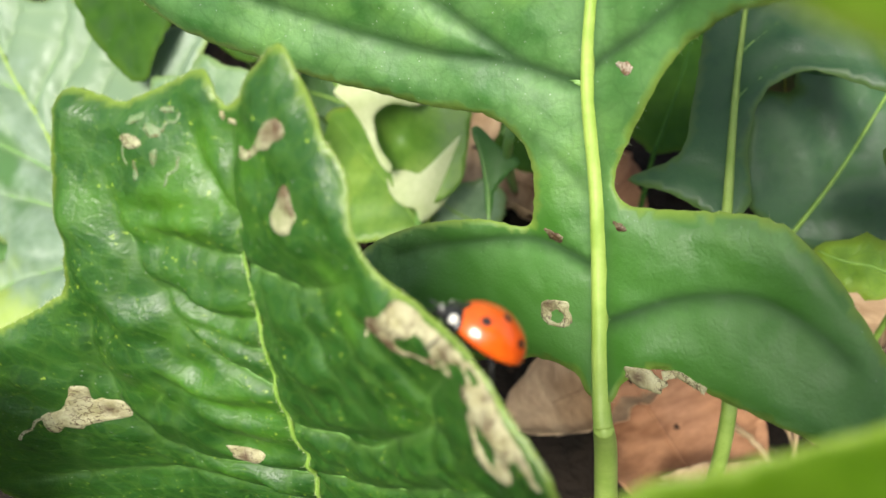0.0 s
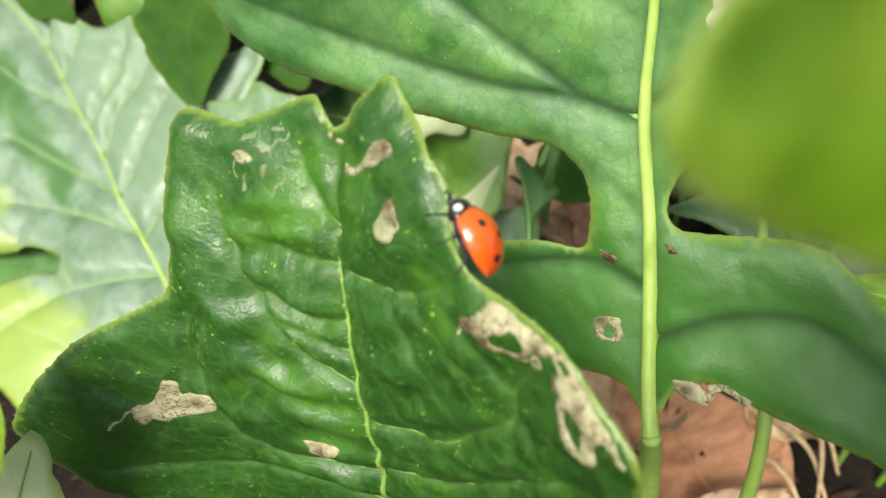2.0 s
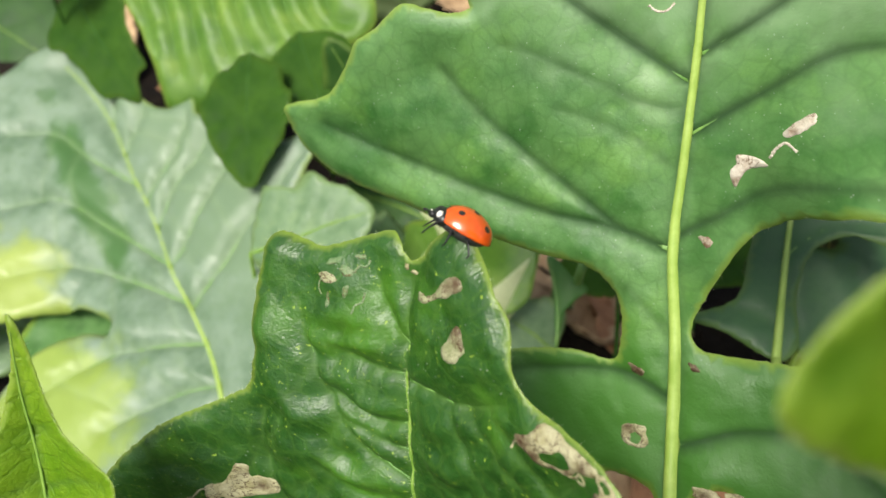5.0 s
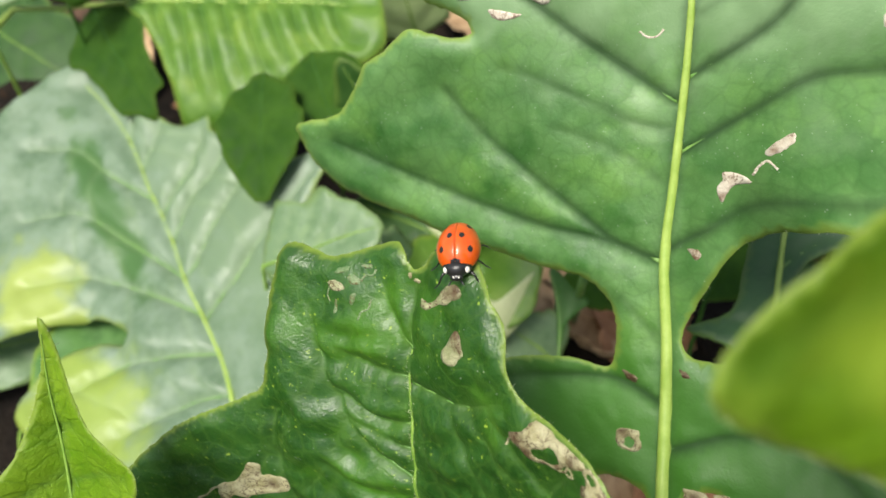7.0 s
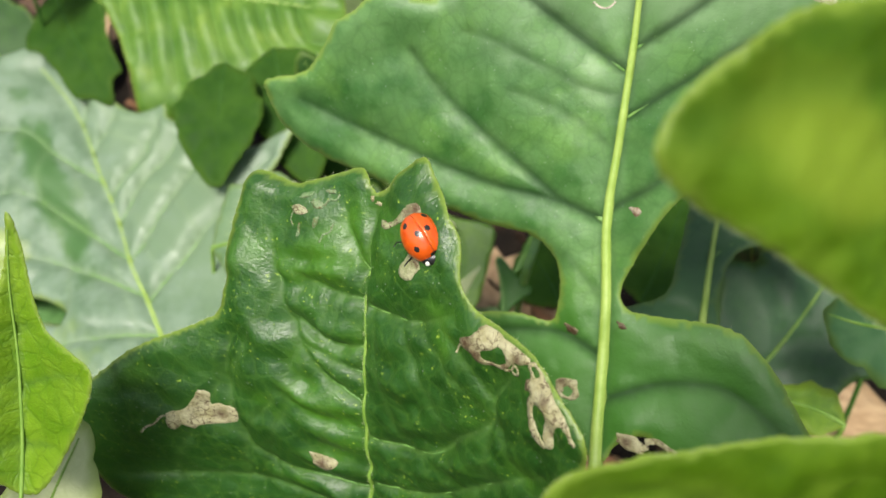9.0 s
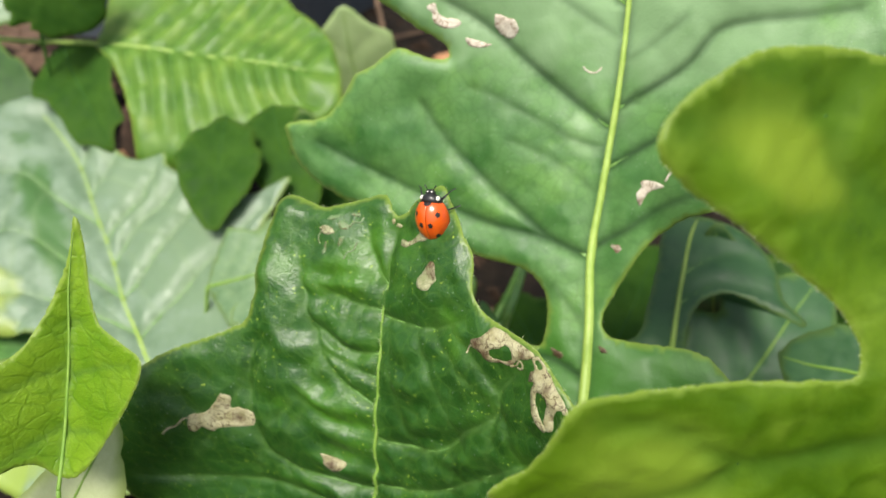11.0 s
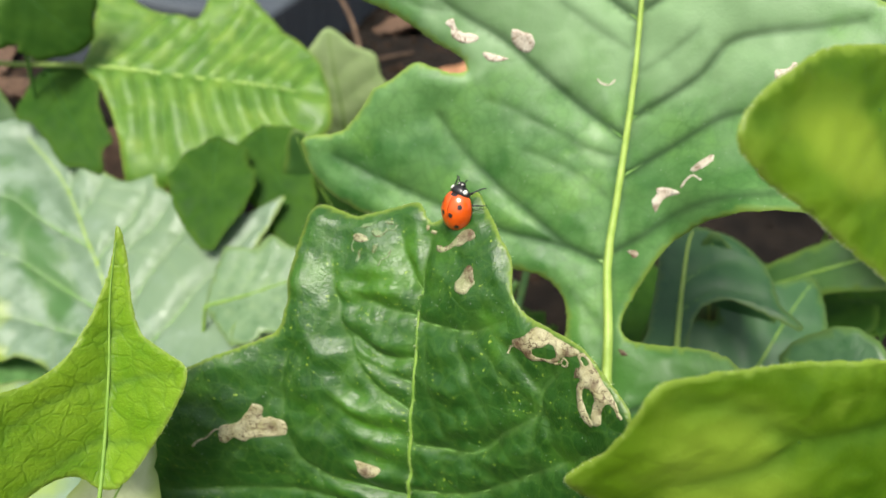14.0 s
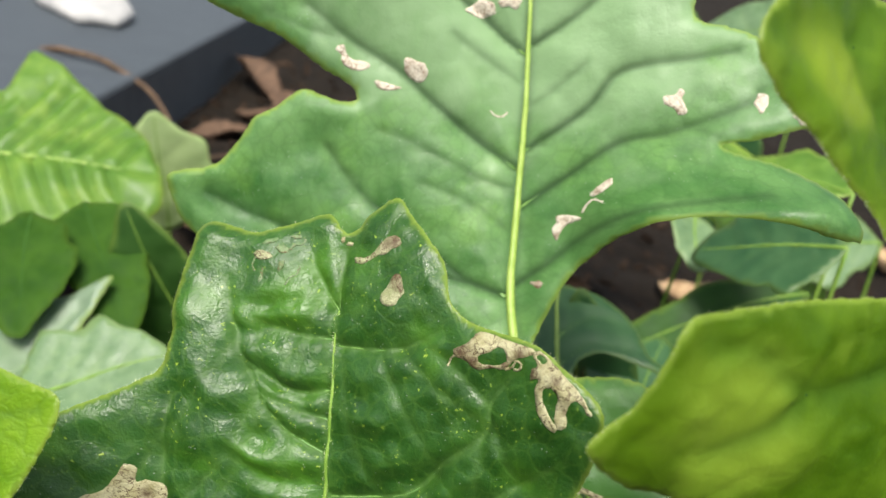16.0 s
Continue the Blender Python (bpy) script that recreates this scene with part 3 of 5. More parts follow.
B_MINES = [
    ([[(72.9, -33.2), (73.7, -32.0), (72.5, -31.5), (71.6, -30.3), (71.7, -28.8), (71.1, -27.5), (70.2, -28.4), (70.0, -30.3), (70.7, -32.0), (72.0, -32.3)]], [], M_MINED_PINK),
    ([[(68.7, -26.6), (68.6, -25.1), (68.2, -23.1), (68.0, -22.2), (67.4, -23.9), (67.5, -25.8)]], [], M_MINED_PINK),
    ([[(72.6, -21.7), (72.2, -20.0), (71.9, -18.6), (70.5, -17.8), (69.2, -18.9), (69.7, -20.6), (70.9, -21.8)]], [], M_MINED_PINK),
    ([[(47.7, 4.6), (47.8, 6.1), (47.3, 7.7), (46.8, 8.0), (46.4, 6.7), (45.7, 5.7), (43.8, 4.9), (44.5, 4.3), (45.8, 4.1), (46.6, 4.7)]], [(44.4, 4.6, 0.6)], M_MINED_PINK),
    ([[(50.9, 9.3), (51.7, 10.0), (52.5, 11.0), (53.2, 12.1), (52.3, 12.3), (51.1, 11.2), (50.5, 10.1), (50.3, 9.4)]], [(51.0, 10.2, 0.5)], M_MINED_PINK),
    ([ribbon([(47.8, 8.1), (49.0, 8.7), (49.7, 9.6), (48.9, 10.6)], 0.14)], [], M_MINED_PINK),
    ([[(66.1, 19.6), (66.1, 21.1), (67.1, 21.9), (66.6, 22.5), (65.2, 22.2), (63.2, 23.0), (62.9, 21.8), (63.9, 21.1), (64.8, 19.7)]], [], M_MINED_PINK),
    ([ragged(64.1, 33.2, 2.2, 0.9, 10, 3)], [], M_MINED_PINK), ([ragged(61.0, 39.0, 0.9, 2.0, 10, 4)], [], M_MINED_PINK), ([ragged(36.4, 1.9, 0.6, 0.9, 20, 21)], [(36.0, 1.9, 1.0)], M_MINED_PINK),
    ([ribbon([(65.6, -6.8), (64.9, -5.8), (65.0, -4.6), (65.8, -3.8)], 0.13)], [], M_MINED_PINK), ([ragged(82.0, -9.5, 1.3, 2.8, -10, 6)], [], M_MINED_PINK), ([ragged(83.6, -4.4, 1.1, 2.2, -10, 7)], [], M_MINED_PINK),
    ([ragged(8.8, -5.7, 1.7, 2.1, 10, 8), ragged(8.4, -5.4, 0.7, 0.8, 0, 9)], [(9.6, -6.4, 0.7)], M_MINED), ([ragged(3.4, 4.8, 1.0, 2.4, 10, 10)], [(3.4, 4.0, 0.9)], M_MINED),
    ([ribbon([(4.0, 6.6), (4.4, 8.2), (3.8, 9.8), (3.4, 11.0)], 0.4)], [], M_MINED), ([ragged(17.4, -5.8, 0.7, 1.3, 30, 12)], [(17.4, -5.8, 2.5)], M_MINED), ([ragged(19.4, 1.6, 0.4, 0.8, 30, 13)], [(19.4, 1.6, 2.0)], M_MINED)]
M_FRONT = leaf_material("front_leaf", (0.010, 0.053, 0.007), (0.028, 0.110, 0.013), (0.09, 0.20, 0.025), 0.35, 0.24, (0.25, 0.52, 0.02), fleck=0.9, speck=0.35, pucker=0.6, sheen=0.6, net_tint=0.5, crisp=0.10, grain=0.22, sun_tone=(0.075, 0.22, 0.014))
# Upper area painted brighter as if lit directly, lower lobe painted as if shaded.
M_BACK = leaf_material("back_leaf", (0.039, 0.152, 0.026), (0.135, 0.298, 0.082), (0.006, 0.040, 0.005), 0.50, 0.26, (0.28, 0.55, 0.04), speck=0.5, pucker=0.4, vein_mix=0.9, net_tint=0.3, crisp=0.07, grain=0.2, sheen=0.68, sun_tone=(0.16, 0.35, 0.070), lit_shaded=((9, 0, 17, 36, (0.055, 0.19, 0.018)), (86, 2, 34, 52, (0.27, 0.43, 0.21))))
M_LIME = leaf_material("lime_leaf", (0.12, 0.28, 0.008), (0.28, 0.46, 0.022), (0.06, 0.16, 0.010), 0.42, 0.42, (0.45, 0.60, 0.02), pucker=0.8, vein_mix=0.7, net_tint=0.5, crisp=0.2)
# Both oval areas paint the sunlit parts of the two lobes.
M_NEAR = leaf_material("near_leaf", (0.046, 0.118, 0.003), (0.135, 0.250, 0.009), (0.060, 0.150, 0.006), 0.42, 0.40, (0.42, 0.62, 0.03), pucker=0.5, vein_mix=0.8, sun_tone=(0.21, 0.33, 0.03), sheen=0.3, lit_shaded=((15, 4, 8, 4.5, (0.25, 0.36, 0.028)), (9, -26, 11, 8, (0.26, 0.39, 0.036))))
M_GREY = leaf_material("greyish_leaf", (0.085, 0.175, 0.075), (0.19, 0.30, 0.155), (0.32, 0.44, 0.20), 0.32, 0.25, (0.4, 0.6, 0.10), pucker=0.6, vein_mix=0.35, edge=0.3)
M_BRIGHT = leaf_material("bright_leaf", (0.070, 0.190, 0.016), (0.17, 0.32, 0.040), (0.05, 0.16, 0.02), 0.45, 0.34, (0.42, 0.62, 0.05), pucker=0.5, vein_mix=0.35, sheen=0.6, sun_tone=(0.27, 0.42, 0.06))
# Bluish green, darkened further so its colour holds the hollow's shade.
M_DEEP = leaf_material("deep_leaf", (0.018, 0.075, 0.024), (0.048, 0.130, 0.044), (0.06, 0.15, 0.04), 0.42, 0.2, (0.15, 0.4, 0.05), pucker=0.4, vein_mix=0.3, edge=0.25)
M_PALE = leaf_material("pale_leaf", (0.50, 0.58, 0.27), (0.68, 0.73, 0.43), (0.30, 0.40, 0.12), 0.5, 0.35, (0.55, 0.65, 0.25), pucker=0.5, vein_mix=0.3)

# ---- the leaf that the beetle walks on ----
def cross_folds(u, v):
    """Uneven shining folds between the side veins, and bulges out towards the lobes."""
    a = np.abs(v)
    band = np.clip((a - 0.8) / 2.5, 0, 1) * np.clip((15.5 - a) / 6.0, 0, 1) * np.clip((26 - u) / 6.0, 0, 1) * np.clip((u + 26) / 8.0, 0, 1)
    uneven = np.array([noise.noise(Vector((0.16 * x, 0.16 * y, 3.3))) for x, y in zip(u, v)])
    lumps = np.array([noise.noise(Vector((0.30 * x, 0.22 * y, 7.7))) for x, y in zip(u, v)])
    wave = np.sin(2 * math.pi * (u - 0.34 * a) / 5.6 + 3.4 * uneven)
    side = np.where(v < 0, 0.50, 0.36) * (1 + 1.4 * uneven)
    broad = 0.5 * np.exp(-(((a - 15) / 5.0) ** 2)) * np.clip((26 - u) / 6, 0, 1)
    pebble = np.array([noise.noise(Vector((0.62 * x, 0.62 * y, 1.1))) + 0.5 * noise.noise(Vector((1.3 * x, 1.3 * y, 4.4))) for x, y in zip(u, v)])
    return side * band * wave + broad + 0.6 * lumps + 0.20 * pebble


FRONT_QUAD = (-0.00872, 0.00199, 0.00839, 0.38511, -0.15957, -4.43959)
leaf("mined_leaf", "dark glossy lobed leaf with tan mined patches and nibbled tip",
     (-0.00876, 0.03656, 0.1122), (0.0032, 0.6032, 0.7976), (0.8309, -0.4454, 0.3335), FRONT_QUAD,
     [(31.8, 1.2), (32.6, 2.5), (34.2, 3.4), (35.6, 5.2), (36.4, 6.6), (36.0, 7.8), (33.8, 9.3), (29.4, 13.0), (26.5, 14.5), (22.7, 15.4), (20.4, 17.7), (18.9, 22.0),
      (17.5, 26.2), (14.9, 29.4), (12.3, 32.3), (10.0, 33.6), (6.3, 32.7), (2.0, 30.5), (-3.0, 27.0), (-10.0, 21.0), (-20.0, 12.0), (-29.0, 0.0), (-35.0, -8.0),
      (-37.0, -15.0), (-35.0, -24.0), (-29.0, -33.0), (-20.5, -39.5), (-15.0, -41.5), (-11.4, -42.9), (-7.6, -43.4), (-4.7, -42.8), (1.4, -38.3), (7.1, -32.0), (12.1, -23.2),
      (14.0, -20.6), (17.5, -19.9), (23.2, -19.9), (28.5, -18.9), (32.3, -18.2), (33.2, -16.7), (32.5, -14.0), (31.9, -11.4), (33.5, -6.2), (34.6, -2.6), (34.0, -1.4), (33.0, -0.6), (32.0, 0.3)],
     [(-36, -13.5), (-20.4, -8), (-10.1, -4.1), (-1.4, -2.2), (9.9, -0.7), (16.5, -0.4), (21.9, 0.0)],
     [[(21.8, -0.1), (24.6, -1.6), (27.1, -3.0), (29.5, -3.6)], [(21.8, 0.0), (25.5, 0.4), (29.0, 0.7), (30.4, 0.8)], [(4.0, -1.7), (6.9, -6.5), (11.1, -9.5), (17.1, -12.1), (25.7, -14.1)],
      [(-10.1, -4.1), (-9.3, -13.0), (-6.0, -19.5), (2.2, -20.9), (11.0, -19.4)], [(-17.0, -6.5), (-13.0, -14.0), (-12.0, -23), (-14.1, -38)],
      [(-1.2, -2.1), (-0.3, 8.4), (3.6, 13.6), (7.5, 19.4), (11.0, 20.3), (14, 23)], [(-9.0, -3.6), (-7.0, 7), (-1.0, 18), (4, 27)],
      [(18.2, -0.3), (18.8, -5.2), (20.7, -11.0)], [(12.0, -0.5), (11.8, -5.7), (15.1, -11.3)], [(8.2, -1.0), (9.4, -5.0), (11.0, -9.2)],
      [(17.5, -0.2), (17.0, 8.1), (19.1, 14.0)]],
     M_FRONT, [(-0.014, 0.012, 0.070), (-0.012, 0.006, 0.035), (-0.010, 0.004, -0.003)], step=0.62, groove=0.75, quilt=1.0, rib_width=0.40, rib_end=0.32, rib_mat=M_RIB_SOFT, seed=2, hairs=900, vein_width=0.42, wobble=0.25, vein_show=0.05, shape=cross_folds,
     crease=0.6, mines=F_MINES, rib_hairs=260, ladder=4)

# ---- the broad leaf behind it ----
def soft_step(x, a, b):
    t = np.clip((x - a) / (b - a), 0, 1)
    return t * t * (3 - 2 * t)


def dimples(u, v, seed):
    """Soft uneven dimples of a living blade, at two scales."""
    return np.array([0.45 * noise.noise(Vector((0.17 * x, 0.17 * y, seed))) + 0.19 * noise.noise(Vector((0.5 * x, 0.5 * y, seed + 5))) for x, y in zip(u, v)])


def turned_up(u, v):
    """The broad leaf's one half stands up, and its lower edge folds forward."""
    lean = 0.62 * np.maximum(v, 0) * (1 - 0.35 * soft_step(v, 25, 60))
    fold = 11 * np.exp(-(((u - 43) / 7) ** 2)) * soft_step(v, 6, 15) * (1 - soft_step(v, 28, 50))
    return soft_step(u, 24, 36) * (lean + fold) + dimples(u, v, 2.0)


BACK_RIGHT = [(0, 1.2), (2.4, 2.4), (4.6, 5.7), (3.5, 9.7), (2.4, 15.2), (1.2, 21.4), (0, 27), (2, 30), (6.4, 29.5), (10.4, 26.5), (15.8, 23.1), (19, 20.2), (21.1, 17.3), (21.6, 12.6),
              (21.3, 6.3), (21.6, 2.8), (22.8, 1.2), (25.1, 1.0), (29.1, 2.6), (34.2, 4.9), (37.5, 6.8), (40.5, 9.5), (42.6, 12.5), (43.8, 18.0), (43.4, 24.1), (42.0, 30.0), (40.4, 38.0),
              (41.6, 42), (47.5, 40.4), (52.5, 35.3), (57.2, 27.5), (58.0, 32.7), (59.8, 40), (59.8, 44.2), (62.7, 41.2), (66.9, 37.4), (74.5, 33.7), (77.1, 28.9), (79.0, 24.5)]
BACK_LEFT = [(84, 24), (94, 20), (105, 12), (109, 2), (106, -16), (98, -38), (88, -52), (80, -55), (77.4, -53.5), (75.5, -47.9), (73.1, -40.9), (70, -35.4), (68, -30.7), (65.9, -29.6), (65.2, -32.4),
             (66.5, -38), (65, -40.8), (63.1, -43.5), (61.7, -46.2), (59, -48.1), (54.5, -52.3), (53.4, -57.5), (52.4, -60.8), (49.0, -60), (45.0, -58), (41, -51.9), (37.9, -42.2), (35.3, -34.7),
             (33.1, -25.5), (31.9, -20.3), (31, -13.6), (28.2, -9.8), (24.4, -8.4), (20.3, -8.4), (18.0, -9.5), (18.4, -15.4), (16.5, -24.1), (13.2, -31.4), (9.5, -33.8), (4.6, -28.6)]
BACK_FOOT = [(0.4, -19.9), (0.6, -13.3), (2.5, -8), (2.0, -3.3), (0, -1.5)]
# The dark vein colour also paints in the shadow side of each crease.
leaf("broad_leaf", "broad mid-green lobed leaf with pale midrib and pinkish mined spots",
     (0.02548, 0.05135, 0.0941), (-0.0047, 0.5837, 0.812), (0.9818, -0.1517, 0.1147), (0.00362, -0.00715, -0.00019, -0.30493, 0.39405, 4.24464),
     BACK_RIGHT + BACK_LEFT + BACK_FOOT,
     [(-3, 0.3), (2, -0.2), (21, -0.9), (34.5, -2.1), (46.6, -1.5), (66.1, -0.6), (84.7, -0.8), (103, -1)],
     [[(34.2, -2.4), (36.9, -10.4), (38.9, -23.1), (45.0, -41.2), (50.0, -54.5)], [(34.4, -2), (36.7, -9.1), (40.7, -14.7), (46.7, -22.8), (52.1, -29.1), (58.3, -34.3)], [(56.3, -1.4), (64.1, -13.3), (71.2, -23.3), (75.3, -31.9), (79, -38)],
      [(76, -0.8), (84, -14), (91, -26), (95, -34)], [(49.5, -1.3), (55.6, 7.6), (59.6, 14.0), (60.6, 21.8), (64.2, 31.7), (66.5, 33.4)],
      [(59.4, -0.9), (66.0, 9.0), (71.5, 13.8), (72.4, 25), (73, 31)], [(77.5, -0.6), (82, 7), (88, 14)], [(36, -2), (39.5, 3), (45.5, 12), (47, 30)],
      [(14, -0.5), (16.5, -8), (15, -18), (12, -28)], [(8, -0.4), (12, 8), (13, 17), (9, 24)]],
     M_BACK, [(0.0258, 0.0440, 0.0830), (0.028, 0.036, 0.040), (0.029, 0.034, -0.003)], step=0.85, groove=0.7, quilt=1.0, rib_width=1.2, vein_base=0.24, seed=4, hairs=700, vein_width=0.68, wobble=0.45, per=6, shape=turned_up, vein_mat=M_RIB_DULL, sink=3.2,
     crease=0.7, mines=B_MINES,
     minor=[[(52.9, -2.4), (54.2, -7.9), (56.4, -12.8), (59.8, -20.8), (61.3, -25.6)], [(44.6, -1.5), (48.3, -6.6), (51.4, -12.6), (53.0, -18.4)], [(75.0, -32.8), (75.1, -37.3), (76.1, -41.8), (76.8, -44.4)],
            [(70.8, -1.1), (73.4, -7.0), (77.5, -14.2)], [(67.1, -0.6), (69.5, 3.7), (73.6, 8.7)], [(22, -1.2), (26, -5), (29, -8)], [(62.0, 22.0), (58.5, 27.0)]])

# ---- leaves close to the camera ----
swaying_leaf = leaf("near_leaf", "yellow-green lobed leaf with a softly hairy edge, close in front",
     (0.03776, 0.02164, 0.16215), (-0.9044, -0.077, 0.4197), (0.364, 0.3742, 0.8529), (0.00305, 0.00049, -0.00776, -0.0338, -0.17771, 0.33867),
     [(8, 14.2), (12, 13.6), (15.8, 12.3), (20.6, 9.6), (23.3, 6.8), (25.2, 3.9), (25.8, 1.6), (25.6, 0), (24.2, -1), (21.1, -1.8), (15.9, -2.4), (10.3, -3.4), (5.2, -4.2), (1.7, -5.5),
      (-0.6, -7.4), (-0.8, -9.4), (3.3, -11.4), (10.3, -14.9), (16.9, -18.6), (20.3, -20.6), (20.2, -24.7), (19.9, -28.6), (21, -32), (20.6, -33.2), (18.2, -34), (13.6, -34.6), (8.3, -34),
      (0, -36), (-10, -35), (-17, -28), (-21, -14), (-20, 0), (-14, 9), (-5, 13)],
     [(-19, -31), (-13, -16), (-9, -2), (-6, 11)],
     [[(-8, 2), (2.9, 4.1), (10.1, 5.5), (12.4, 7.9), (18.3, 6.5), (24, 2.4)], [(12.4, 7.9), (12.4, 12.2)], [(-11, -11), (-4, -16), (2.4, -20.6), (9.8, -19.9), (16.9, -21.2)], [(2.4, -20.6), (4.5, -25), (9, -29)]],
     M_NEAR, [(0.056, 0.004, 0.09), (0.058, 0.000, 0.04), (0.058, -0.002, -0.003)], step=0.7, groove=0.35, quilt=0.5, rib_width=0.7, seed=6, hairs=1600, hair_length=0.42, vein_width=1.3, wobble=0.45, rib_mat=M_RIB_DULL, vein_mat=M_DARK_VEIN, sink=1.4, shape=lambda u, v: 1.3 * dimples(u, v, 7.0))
leaf("pointed_leaf", "light lime-green pointed leaf catching the light",
     (-0.04796, 0.03381, 0.11849), (-0.019, 0.5702, 0.8213), (0.9795, 0.1755, -0.0991), (0.0038, 0, 0.0057, 0, 0, 0),
     [(23.8, 0), (17.9, -0.8), (10.8, -3), (5.9, -5.5), (3.4, -9), (2.6, -11.7), (0.6, -15.8), (-4.2, -19), (-12.7, -17.9), (-16.4, -14.8), (-13.9, -10.8), (-9.8, -6.6), (-9, -3.2), (-11.1, 0),
      (-9.5, 3.2), (-1.3, 7.9), (5.8, 10.3), (8, 7.4), (10, 3.8), (14.3, 2.2), (19.7, 1.4)],
     [(-12.7, -0.2), (-7.9, -0.2), (3.9, -0.3), (14.1, -0.6), (21.6, -0.1)],
     [[(3.9, -0.3), (0.4, -7.3), (-4.5, -12.7)], [(-4.2, -0.2), (-7.4, -5.3), (-11.6, -10.5)], [(2.1, -0.3), (4.2, 4.2), (5.3, 8.4)], [(9.5, -0.5), (10, 1.7)], [(-5.3, -0.2), (-4.2, 4.2)]],
     M_LIME, [(-0.0486, 0.0194, 0.0855), (-0.049, 0.014, 0.045), (-0.048, 0.010, -0.003)], step=0.6, groove=0.3, quilt=0.5, rib_width=0.3, seed=8, hairs=250, vein_width=0.4, wobble=0.3, rib_mat=M_RIB_SOFT, vein_mat=M_DARK_VEIN, sink=0.8, shape=lambda u, v: 0.7 * np.sqrt(v * v + 1.5))

# ---- leaves further back ----
def valley(u, v):
    """The greyish leaf's two halves rise from its midrib; the far end of one half sags."""
    return 0.10 * np.maximum(v, 0) + 0.06 * np.maximum(-v, 0) - 3.0 * np.exp(-(((v + 30) / 14) ** 2 + ((u - 30) / 18) ** 2))


# The first two areas paint light glowing through the lobes in yellow-green.
M_GREY_BIG = leaf_material("greyish_big_leaf", (0.105, 0.19, 0.10), (0.25, 0.345, 0.245), (0.30, 0.42, 0.20), 0.40, 0.28, (0.4, 0.6, 0.10), pucker=0.5, vein_mix=0.35, sheen=0.7,
                           lit_shaded=((-4, -46, 40, 26, (0.33, 0.45, 0.07)), (44, -44, 26, 15, (0.42, 0.52, 0.11)), (50, 24, 80, 26, (0.20, 0.30, 0.17)), (60, -14, 50, 8, (0.07, 0.18, 0.04))))
leaf("greyish_leaf", "large pale grey-green toothed leaf painted sunlit yellow-green along one side",
     (-0.08785, 0.12042, 0.03298), (-0.5722, 0.8077, 0.1421), (0.7938, 0.5018, 0.3437), (0.0006, 0, 0.0003, 0, 0, 0),
     [(-40, 4), (-34, 18), (-22, 28), (-8, 33), (2, 38), (10.5, 42.5), (19, 54.9), (24, 62), (28, 50), (33.5, 41.4), (36.3, 34.9), (41, 32), (43, 34.3), (44.5, 39.5), (50, 34.5), (57.6, 29.5), (62, 30),
      (66, 29.5), (70, 21), (73, 18), (80, 15), (91, 14), (105, 11), (118, 4), (124, -10), (122, -30), (116, -50), (108, -66), (94, -72), (84, -84), (68, -80), (54, -86), (42, -76), (38, -60), (34, -46),
      (30, -35.4), (25.4, -28.8), (19.2, -24.4), (15, -23), (13.6, -25.4), (18.0, -31.6), (20.4, -39), (21, -50), (14, -60), (2, -58), (-8, -50), (-20, -46), (-32, -36), (-40, -20), (-44, -6)],
     [(-36, -4), (-20, -1), (-2.4, 0), (20.7, -0.5), (52.9, 1), (87, 1.5), (112, -3)],
     [[(20.7, -0.5), (49.3, -14.3), (66, -24), (76, -42)], [(52.9, 1), (72.3, -8.9), (90, -16), (100, -30)], [(46.4, 0.8), (56.8, 19.7), (62, 26)], [(20, -0.5), (32, 20), (40, 33)], [(4, 0), (12, 22), (21, 50)],
      [(6, 0), (26, -14), (42, -28), (50, -46)], [(80, 1.5), (90, 8), (100, 10)], [(-8, 0), (0, -14), (6, -28), (8, -48)], [(-22, -1), (-16, -14), (-14, -34)], [(36, 0), (44, 12), (50, 28)], [(66, 1.3), (72, 8), (76, 14)]],
     M_GREY_BIG, [(-0.066, 0.090, 0.018), (-0.064, 0.086, -0.003)], step=1.4, groove=1.1, quilt=1.7, rib_width=0.95, seed=9, vein_width=1.0, wobble=1.0, ripple=1.2, vein_show=0.08, shape=valley, crease=1.0, ladder=3)


def drooping(u, v):
    return -0.010 * np.maximum(v, 0) ** 2 + 0.0015 * np.minimum(v, 0) ** 2


